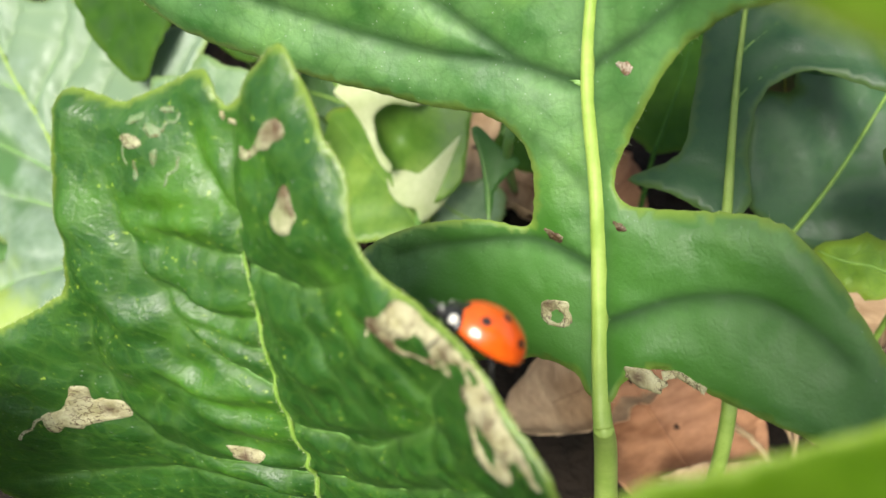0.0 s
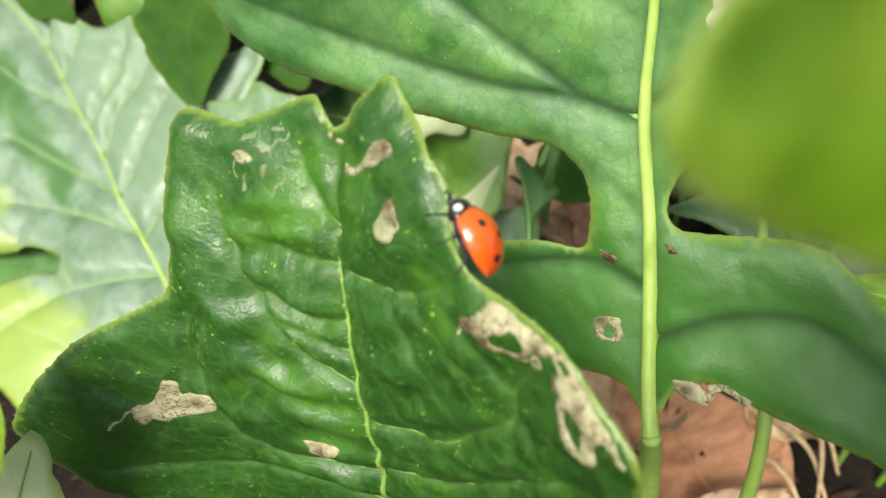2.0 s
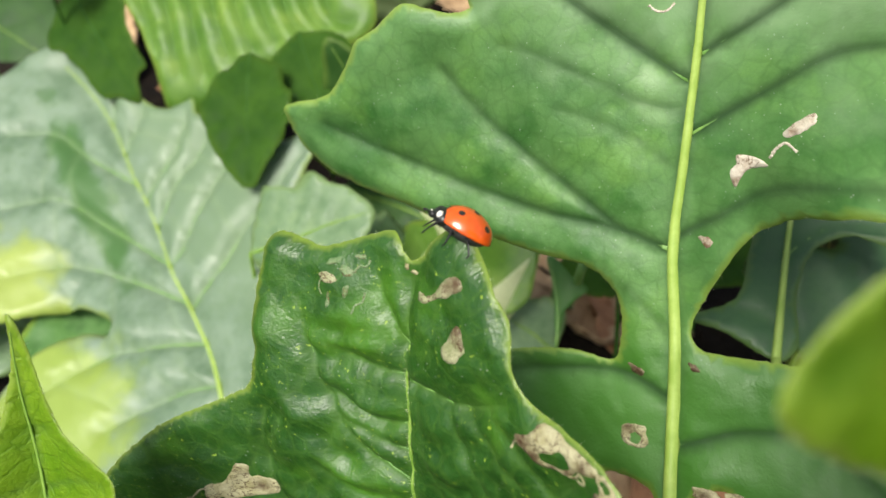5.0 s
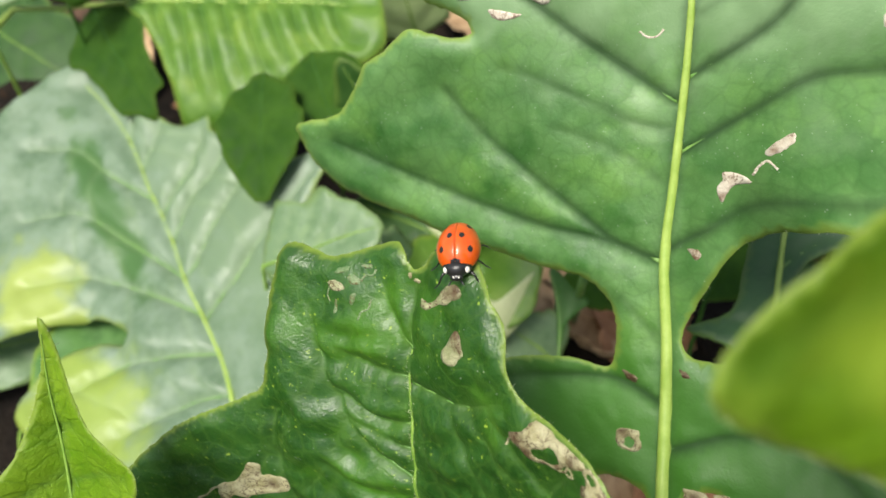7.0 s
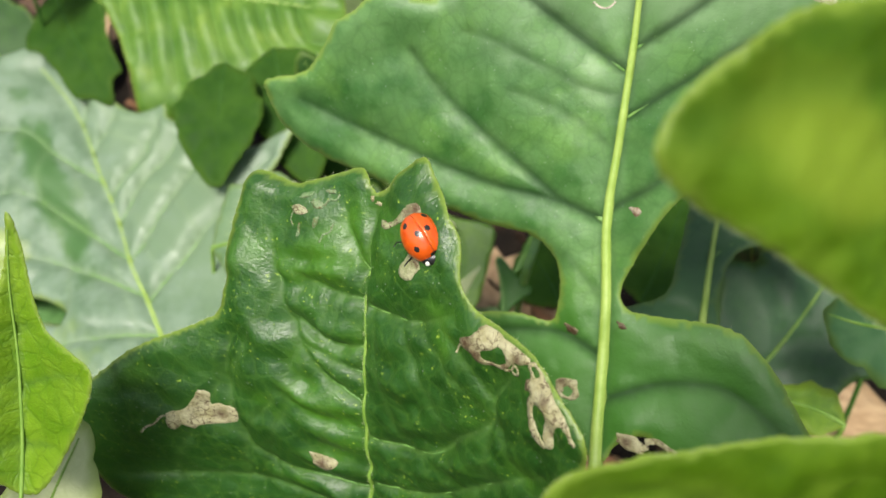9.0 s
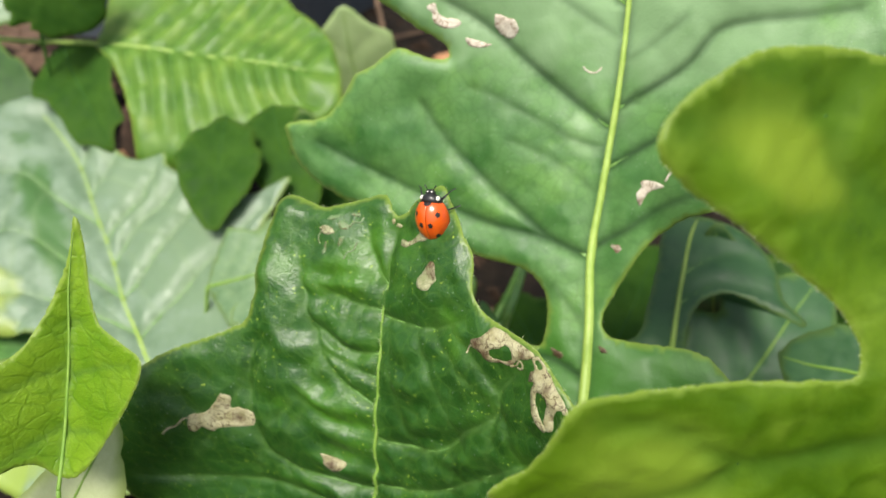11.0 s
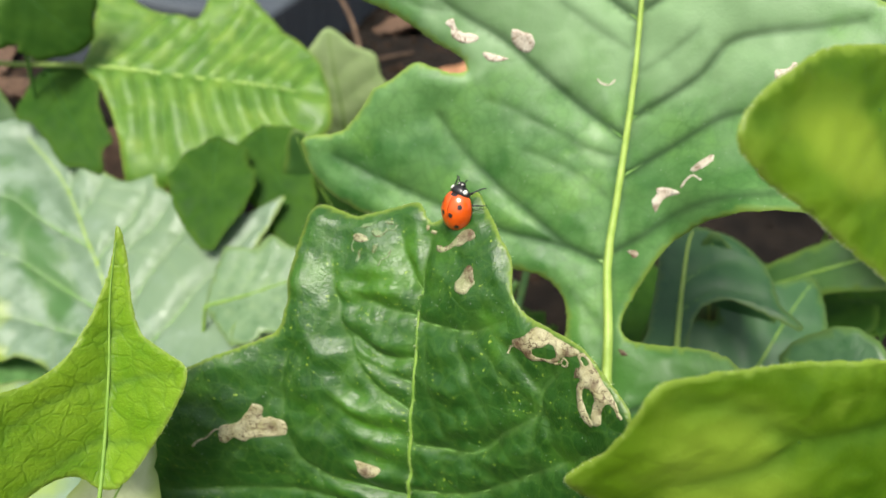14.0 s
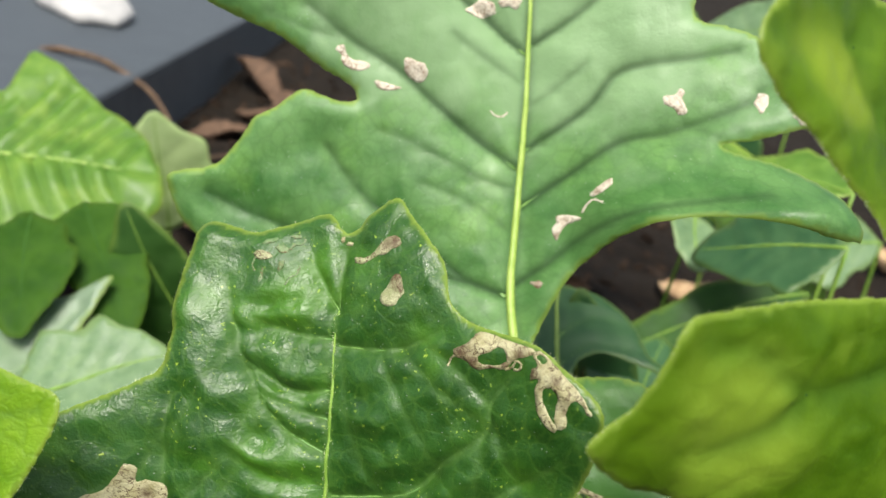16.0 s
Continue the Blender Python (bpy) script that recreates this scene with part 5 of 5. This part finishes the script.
M_CRUMB = plain("bark_crumb", (0.012, 0.008, 0.005), (0.060, 0.036, 0.022), 300, 0.9, 0.5, 0.0006, spec=0.2)


def litter():
    """Bark crumbs and clods over the soil near the plants."""
    rng = np.random.default_rng(77)
    verts, faces = [], []
    for _ in range(3600):
        x, y = rng.uniform(-0.35, 0.5), rng.uniform(-0.05, 0.75)
        r = rng.gamma(2.0, 0.0007) + 0.0006
        c = np.array((x, y, ground_height(x, y) + 0.3 * r))
        ax = rng.normal(0, 1, (3, 3)) * r * np.array((1.6, 0.8, 0.5))[:, None]
        i = len(verts)
        verts += [c + ax[0] * 0.6, c - ax[0] * 0.6, c + ax[1], c - ax[1], c + ax[2], c - ax[2]]
        faces += [(i + a, i + b, i + d) for a, b, d in ((0, 2, 4), (2, 1, 4), (1, 3, 4), (3, 0, 4), (2, 0, 5), (1, 2, 5), (3, 1, 5), (0, 3, 5))]
    me = bpy.data.meshes.new("bark_crumbs")
    me.from_pydata([tuple(map(float, v)) for v in verts], [], faces)
    me.materials.append(M_CRUMB)
    tagged(new("bark_crumbs", me), "brown bark crumbs and clods scattered on soil", "litter", kind="stuff")


litter()


def board():
    """A weathered edging board beyond the bed."""
    a, b = Vector((-0.105, 0.39, 0)), Vector((0.06, 1.10, 0))
    run = (b - a).normalized()
    side = Vector((-run.y, run.x, 0))
    ob = thing("edging_board", (a.x, a.y, 0), "weathered grey-blue board edging the bed", "board")
    w, hgt = 0.16, 0.045
    start, stop = -0.02, (b - a).length
    bm = bmesh.new()
    bmesh.ops.create_cube(bm, size=1)
    for v in bm.verts:
        p = run * (start + (v.co.x + 0.5) * (stop - start)) + side * (v.co.y + 0.5) * w
        v.co = Vector((p.x, p.y, (v.co.z + 0.5) * (hgt + 0.01) - 0.01))
    bmesh.ops.bevel(bm, geom=bm.edges[:], offset=0.003, segments=2, affect="EDGES", profile=0.5)
    me = bpy.data.meshes.new("plank")
    bm.to_mesh(me)
    bm.free()
    me.materials.append(M_BOARD)
    p = new("plank", me)
    p.parent = ob


board()


def flat_stone():
    """A pale flat stone on the board."""
    rng = np.random.default_rng(5)
    ob = thing("flat_stone", (-0.160, 0.640, 0.045), "pale whitish flat stone lying on the grey board", "stone")
    verts, n = [], 18
    for z, k in ((0.0, 0.94), (0.004, 1.0), (0.009, 0.96), (0.0115, 0.80), (0.012, 0.4)):
        q = np.random.default_rng(6)
        for i in range(n):
            t = 2 * math.pi * i / n
            r = k * (1 + 0.10 * q.normal())
            verts.append((0.034 * r * math.cos(t) - 0.02 * math.sin(t) * r, 0.072 * r * math.sin(t), z + 0.0006 * rng.normal() * (z > 0.008)))
    faces = [(j * n + i, j * n + (i + 1) % n, (j + 1) * n + (i + 1) % n, (j + 1) * n + i) for j in range(4) for i in range(n)]
    faces += [tuple(reversed(range(n))), tuple(range(4 * n, 5 * n))]
    part("slab", verts, faces, M_STONE, ob)


M_STONE = plain("pale_stone", (0.30, 0.30, 0.30), (0.52, 0.51, 0.50), 60, 0.8, 0.5, 0.001)
flat_stone()

# ---- the beetle ----
M_SHELL = plain("orange_shell", (0.52, 0.058, 0.004), (0.74, 0.115, 0.008), 500, 0.28, 0.05, 0.0001, coat=0.6)
M_BLACK = plain("black_chitin", (0.008, 0.008, 0.009), (0.022, 0.021, 0.020), 900, 0.35, 0.3, 0.0001, coat=0.2)
M_BELLY = plain("grey_black_belly", (0.012, 0.012, 0.012), (0.05, 0.048, 0.045), 1500, 0.6, 0.5, 0.0001)
M_AMBER = plain("amber_vein", (0.30, 0.13, 0.03), (0.50, 0.25, 0.06), 700, 0.4, 0.1, 0.0001)
M_WHITE = plain("ivory_patch", (0.70, 0.68, 0.60), (0.82, 0.80, 0.72), 700, 0.4, 0.05, 0.0001)


def wing_material():
    m, nt, out = blank("wing_membrane")
    tc = nt.nodes.new("ShaderNodeTexCoord")
    p = node(nt, "ShaderNodeBsdfPrincipled", Roughness=0.25)
    n = noisy(nt, tc.outputs["Object"], 900, 3)
    nt.links.new(mix(nt, ramp(nt, n, 0.4, 0.65), (0.20, 0.14, 0.07), (0.40, 0.32, 0.18)), p.inputs["Base Color"])
    t = nt.nodes.new("ShaderNodeBsdfTransparent")
    ms = node(nt, "ShaderNodeMixShader", Fac=0.5)
    nt.links.new(p.outputs[0], ms.inputs[1])
    nt.links.new(t.outputs[0], ms.inputs[2])
    nt.links.new(ms.outputs[0], out.inputs[0])
    return m


MM = 0.00101


def blob(center, radii, rings=14, sides=20, squash=None):
    """A closed ovoid in millimetres, turned into metres."""
    verts = [(center[0], center[1] + radii[1], center[2])]
    for i in range(1, rings):
        a = math.pi * i / rings
        for k in range(sides):
            b = 2 * math.pi * k / sides
            x, y, z = radii[0] * math.sin(a) * math.cos(b), radii[1] * math.cos(a), radii[2] * math.sin(a) * math.sin(b)
            if squash:
                x, y, z = squash(x, y, z)
            verts.append((center[0] + x, center[1] + y, center[2] + z))
    verts.append((center[0], center[1] - radii[1], center[2]))
    faces = [(0, 1 + (k + 1) % sides, 1 + k) for k in range(sides)]
    for i in range(rings - 2):
        for k in range(sides):
            q = (k + 1) % sides
            faces.append((1 + i * sides + k, 1 + i * sides + q, 1 + (i + 1) * sides + q, 1 + (i + 1) * sides + k))
    e = len(verts) - 1
    faces += [(e, 1 + (rings - 2) * sides + k, 1 + (rings - 2) * sides + (k + 1) % sides) for k in range(sides)]
    return [(x * MM, y * MM, z * MM) for x, y, z in verts], faces


SHELL_MID, SHELL_R = (0.0, -0.65, 1.10), (2.40, 2.95, 2.40)


def shell_point(a, b, grow=1.0):
    """A place on the wing-case dome: a runs from front (0) to back (1), b from the seam (0) to the lower edge (1)."""
    t = math.pi * (0.04 + 0.95 * a)
    y = math.cos(t)
    r = math.sin(t) ** 0.82 * (1 - 0.10 * max(0.0, -y))
    ang = math.radians(90 - 92 * b)
    return (SHELL_R[0] * grow * r * math.cos(ang), SHELL_MID[1] + SHELL_R[1] * grow * y, SHELL_MID[2] + SHELL_R[2] * grow * r * math.sin(ang))


def build_beetle():
    bug = thing("ladybird", (0, 0, 0), "orange-red ladybird beetle with seven black spots", "beetle")
    part("body", *blob((0, -0.5, 1.02), (1.65, 2.65, 0.92)), M_BELLY, bug, "grey-black belly")
    part("pronotum", *blob((0, 2.20, 1.40), (1.62, 0.84, 0.92), squash=lambda x, y, z: (x, y - 0.18 * x * x, z - 0.10 * x * x)), M_BLACK, bug, "black shield behind the head")
    head = part("head", *blob((0, 2.96, 1.10), (0.68, 0.48, 0.45)), M_BLACK, bug)
    for s in (-1, 1):
        part("patch", *blob((s * 1.13, 2.34, 1.48), (0.30, 0.34, 0.40), 8, 12), M_WHITE, bug, "ivory patch at the shield's corner")
        part("eye", *blob((s * 0.52, 3.10, 1.22), (0.17, 0.20, 0.20), 8, 10), M_BLACK, head)
        part("patch", *blob((s * 0.27, 3.18, 1.38), (0.13, 0.15, 0.10), 6, 8), M_WHITE, head, "small ivory face mark")
        feel = spline([(s * 0.35, 3.3, 1.05), (s * 0.6, 3.65, 1.15), (s * 0.82, 3.95, 1.0)], 4) * MM
        part("antenna", *tube(feel, np.linspace(0.05, 0.10, len(feel)) * MM, 6), M_BLACK, bug)
    # wing cases, each with its own hinge at the front of the seam
    cases, wings = [], []
    hinge = np.array((0.0, 1.9, 2.3))
    n, m = 26, 16
    for s in (-1, 1):
        pivot = hinge + (s * 0.5, 0, 0)
        outer = [shell_point(i / (n - 1), j / (m - 1)) for i in range(n) for j in range(m)]
        inner = [shell_point(i / (n - 1), j / (m - 1), 0.955) for i in range(n) for j in range(m)]
        verts = [((s * x + s * 0.012 - pivot[0]) * MM, (y - pivot[1]) * MM, (z - pivot[2]) * MM) for x, y, z in outer + inner]
        k = n * m
        quads = [(i * m + j, i * m + j + 1, (i + 1) * m + j + 1, (i + 1) * m + j) for i in range(n - 1) for j in range(m - 1)]
        rimline = list(range(m)) + [i * m + m - 1 for i in range(1, n)] + [(n - 1) * m + j for j in range(m - 2, -1, -1)] + [i * m for i in range(n - 2, 0, -1)]
        wall = [(rimline[i], k + rimline[i], k + rimline[(i + 1) % len(rimline)], rimline[(i + 1) % len(rimline)]) for i in range(len(rimline))]
        faces = quads + [tuple(k + a for a in reversed(f)) for f in quads] + wall
        if s > 0:
            faces = [tuple(reversed(f)) for f in faces]
        case = part("wing_case", verts, faces, M_SHELL, bug, "glossy orange-red wing case")
        case.location = Vector(pivot) * MM
        for a0, b0, r in ((0.13, 0.0, 0.42), (0.34, 0.47, 0.36), (0.50, 0.17, 0.36), (0.70, 0.45, 0.40)):
            ring = []
            rows, turns = 4, 14
            for i in range(rows + 1):
                for t in range(turns):
                    q = r * i / rows * (1 + 0.1 * math.sin(3 * t + a0 * 20))
                    a = a0 + q * math.cos(2 * math.pi * t / turns) / 8.6
                    b = b0 + q * math.sin(2 * math.pi * t / turns) / (4.4 * max(0.35, math.sin(math.pi * a0)))
                    p = shell_point(a, max(0.0, b), 1.006)
                    ring.append(((s * p[0] + s * 0.012 - pivot[0]) * MM, (p[1] - pivot[1]) * MM, (p[2] - pivot[2]) * MM))
            fc = [(i * turns + t, i * turns + (t + 1) % turns, (i + 1) * turns + (t + 1) % turns, (i + 1) * turns + t) for i in range(rows) for t in range(turns)]
            part("spot", ring, fc if s < 0 else [tuple(reversed(f)) for f in fc], M_BLACK, case, "black spot")
        mark = []
        for i in range(5):
            for t in range(10):
                q = 0.30 * i / 4
                p = shell_point(0.075 + q * math.cos(0.628 * t) / 8.6, max(0.0, 0.36 + q * math.sin(0.628 * t) / 1.6), 1.005)
                mark.append(((s * p[0] + s * 0.012 - pivot[0]) * MM, (p[1] - pivot[1]) * MM, (p[2] - pivot[2]) * MM))
        fm = [(i * 10 + t, i * 10 + (t + 1) % 10, (i + 1) * 10 + (t + 1) % 10, (i + 1) * 10 + t) for i in range(4) for t in range(10)]
        part("front_mark", mark, fm if s < 0 else [tuple(reversed(f)) for f in fm], M_WHITE, case, "ivory mark by the shield")
        cases.append(case)
        # membrane wing in two pieces, the outer one folded back under the case
        def sheet(length, w0, w1, bow):
            wv = []
            for i in range(10):
                q = i / 9
                wide = w0 + (w1 - w0) * q + bow * math.sin(math.pi * q)
                for j in range(5):
                    o = j / 4
                    wv.append((s * (o - 0.3) * wide * MM, -length * q * MM, (0.06 * math.sin(5 * o + 2 * q)) * MM))
            wf = [(i * 5 + j, i * 5 + j + 1, (i + 1) * 5 + j + 1, (i + 1) * 5 + j) for i in range(9) for j in range(4)]
            wv += [(x, y, z - 0.012 * MM) for x, y, z in wv]
            return wv, wf + [tuple(50 + a for a in reversed(f)) for f in wf]

        wing = part("wing", *sheet(4.2, 0.5, 1.25, 0.15), M_WING, bug, "thin smoky wing")
        wing.location = (s * 0.62 * MM, 1.5 * MM, 1.95 * MM)
        tip = part("wing_tip", *sheet(3.2, 1.25, 0.3, 0.15), M_WING, wing, "thin smoky wing tip")
        tip.location = (0, -4.15 * MM, -0.05 * MM)
        for o, r in ((0.02, 0.075), (0.45, 0.045)):
            line = [(s * (o - 0.3) * (0.5 + 0.75 * q + 0.15 * math.sin(math.pi * q)) * MM, -4.2 * q * MM, 0.03 * MM) for q in np.linspace(0, 0.95, 10)]
            part("wing_vein", *tube(line, np.linspace(r, 0.03, 10) * MM, 5), M_AMBER, wing)
        wings.append((wing, tip))
        for y0, y1, reach in ((1.75, 2.9, 2.35), (0.55, 0.6, 2.85), (-0.7, -2.0, 2.7)):
            hip, knee, ankle, toe = (s * 0.9, y0, 0.55), (s * (reach * 0.72), (y0 + y1) / 2, 0.55), (s * (reach * 0.95), y1, -0.45), (s * (reach * 1.08), y1 + 0.1, -0.75)
            leg = part("leg", *tube(spline([hip, ((hip[0] + knee[0]) / 2, (hip[1] + knee[1]) / 2, 0.65), knee], 4) * MM, np.linspace(0.20, 0.15, 9) * MM, 7), M_BLACK, bug)
            part("shin", *tube(spline([knee, ankle], 5) * MM, np.linspace(0.13, 0.08, 6) * MM, 6), M_BLACK, leg)
            part("foot", *tube(spline([ankle, toe, (toe[0] + s * 0.22, toe[1] + 0.1, -0.8)], 3) * MM, np.linspace(0.09, 0.05, 7) * MM, 6), M_BLACK, leg)
    return bug, cases, wings


M_WING = wing_material()
beetle, wing_cases, membranes = build_beetle()
BEETLE = [
    (0, 0.01189, 0.03649, 0.13218, 41.0, 34.4, 95.9),
    (0.5, 0.01035, 0.03732, 0.13328, 37.9, 34.8, 93.5),
    (1, 0.00758, 0.03946, 0.13408, 39.4, 34.9, 91.5),
    (1.5, 0.00553, 0.04084, 0.1346, 51.2, 35.2, 83.4),
    (2, 0.00414, 0.04279, 0.13722, 61.9, 43.7, 85.7),
    (2.5, 0.00195, 0.04717, 0.14062, 58.7, 47.9, 98.1),
    (3, -0.00023, 0.05066, 0.14259, 63.5, 50.0, 111.8),
    (3.5, -0.0017, 0.05347, 0.14246, 61.3, 48.8, 110.0),
    (4, -0.0016, 0.05463, 0.14175, 42.6, 27.5, 110.6),
    (4.5, -0.00268, 0.05473, 0.14204, 27.1, 31.2, 108.4),
    (5, -0.00271, 0.05485, 0.14229, 36.0, 39.6, 100.0),
    (5.2, -0.00229, 0.0542, 0.14127, 23.9, 34.2, 103.5),
    (6.2, -0.00217, 0.05482, 0.14088, 2.6, -3.2, 135.3),
    (7.3, -0.00185, 0.05424, 0.14108, -11.3, 10.3, -173.0),
    (7.5, -0.002, 0.05412, 0.14102, -14.7, 12.2, -173.7),
    (8, -0.00106, 0.05218, 0.13938, -25.2, 3.9, -158.1),
    (8.5, 7e-05, 0.04869, 0.13644, -28.9, 8.1, -154.2),
    (8.7, -0.00062, 0.04859, 0.13569, -31.5, 6.5, -155.9),
    (9.4, -0.0009, 0.04972, 0.13669, -9.3, 30.5, -104.3),
    (10.1, -0.00136, 0.0507, 0.1375, 28.2, 17.2, -36.3),
    (10.8, -0.00302, 0.05368, 0.14018, 76.5, -13.1, -16.9),
    (11, -0.00216, 0.0536, 0.14057, 79.9, -14.6, -19.0),
    (11.5, -0.00214, 0.05357, 0.14039, 74.6, -0.3, -51.3),
    (12, -0.00257, 0.05446, 0.14068, 71.2, 2.2, -54.3),
    (12.5, -0.00268, 0.05456, 0.14087, 73.1, 0.7, -52.0),
    (13, -0.00312, 0.05541, 0.1414, 79.4, -6.3, -37.6),
    (13.5, -0.00309, 0.05548, 0.14146, 79.7, -6.4, -38.7),
    (14, -0.00337, 0.05535, 0.14139, 81.1, -6.4, -42.8),
    (14.5, -0.00296, 0.05536, 0.14178, 84.3, -8.6, -35.3),
    (15, -0.00251, 0.05541, 0.14215, 86.4, -6.0, -35.3),
    (15.4, -0.00296, 0.05522, 0.1415, 77.5, -9.8, -25.4),
    (15.5, -0.00353, 0.05577, 0.14134, 63.8, -18.6, -38.7),
    (15.6, -0.00493, 0.05495, 0.14266, 70.8, -7.6, -14.3),
    (15.7, -0.00643, 0.05582, 0.14318, 76.7, -7.5, -14.3),
    (15.8, -0.00108, 0.08094, 0.19899, 76.9, -7.8, -14.5),
    (16, -0.00651, 0.13996, 0.32281, 77.4, -8.3, -15.0),
]


def motions():
    # the near leaf springs back after being brushed aside
    fx, fy, fz = swaying_leaf.location
    sway = ((0.0, -2.44, 0.59, -0.57), (0.1, -2.44, 0.59, -0.57), (0.2, -2.0, 0.5, -0.47), (0.3, -1.02, 0.4, -0.24), (0.4, -0.3, 0.36, -0.07), (0.5, 0.0, 0.35, 0.0), (1.0, 0.0, 0.35, 0.0), (1.5, 0.0, -0.2, 0.0),
            (2.0, 0.0, -0.75, 0.0), (2.5, 0.0, -0.5, 0.0), (3.0, -0.1, -0.25, 0.0), (4.0, -0.45, -0.4, 0.0), (5.0, 0.0, 0.0, 0.0), (7.5, 0.25, 0.0, 0.0), (8.0, 0.35, 0.0, 0.0), (8.5, 0.3, 0.0, 0.0), (11.0, 0.0, 0.0, 0.0), (16.0, 0.0, 0.0, 0.0))
    walk(swaying_leaf, [(t, pose(fx, fy, fz, a, b, c)) for t, a, b, c in sway])
    walk(beetle, [(t, pose(x, y, z, a, b, c)) for t, x, y, z, a, b, c in BEETLE])
    for s, case, (wing, tip) in zip((-1, 1), wing_cases, membranes):
        px, py, pz = case.location
        shut, ajar, wide = pose(px, py, pz), pose(px, py, pz, 14, 0, s * 18), pose(px, py, pz, 18, s * -30, s * 88)
        walk(case, [(0.0, shut), (15.4, shut), (15.5, ajar), (15.6, wide), (16.0, wide)])
        qx, qy, qz = wing.location
        rest, out = pose(qx, qy, qz), pose(qx, qy, qz, 0, s * 10, s * 55)
        walk(wing, [(0.0, rest), (15.5, rest), (15.6, out), (15.7, pose(qx, qy, qz, 15, s * -20, s * 75)), (16.0, out)])
        tx, ty, tz = tip.location
        walk(tip, [(0.0, pose(tx, ty, tz, 0, 0, s * -165)), (15.5, pose(tx, ty, tz, 0, 0, s * -165)), (15.53, pose(tx, ty, tz, 0, 0, s * -90)), (15.6, pose(tx, ty, tz, 0, 0, s * -6)), (16.0, pose(tx, ty, tz, 0, 0, s * -6))])


motions()
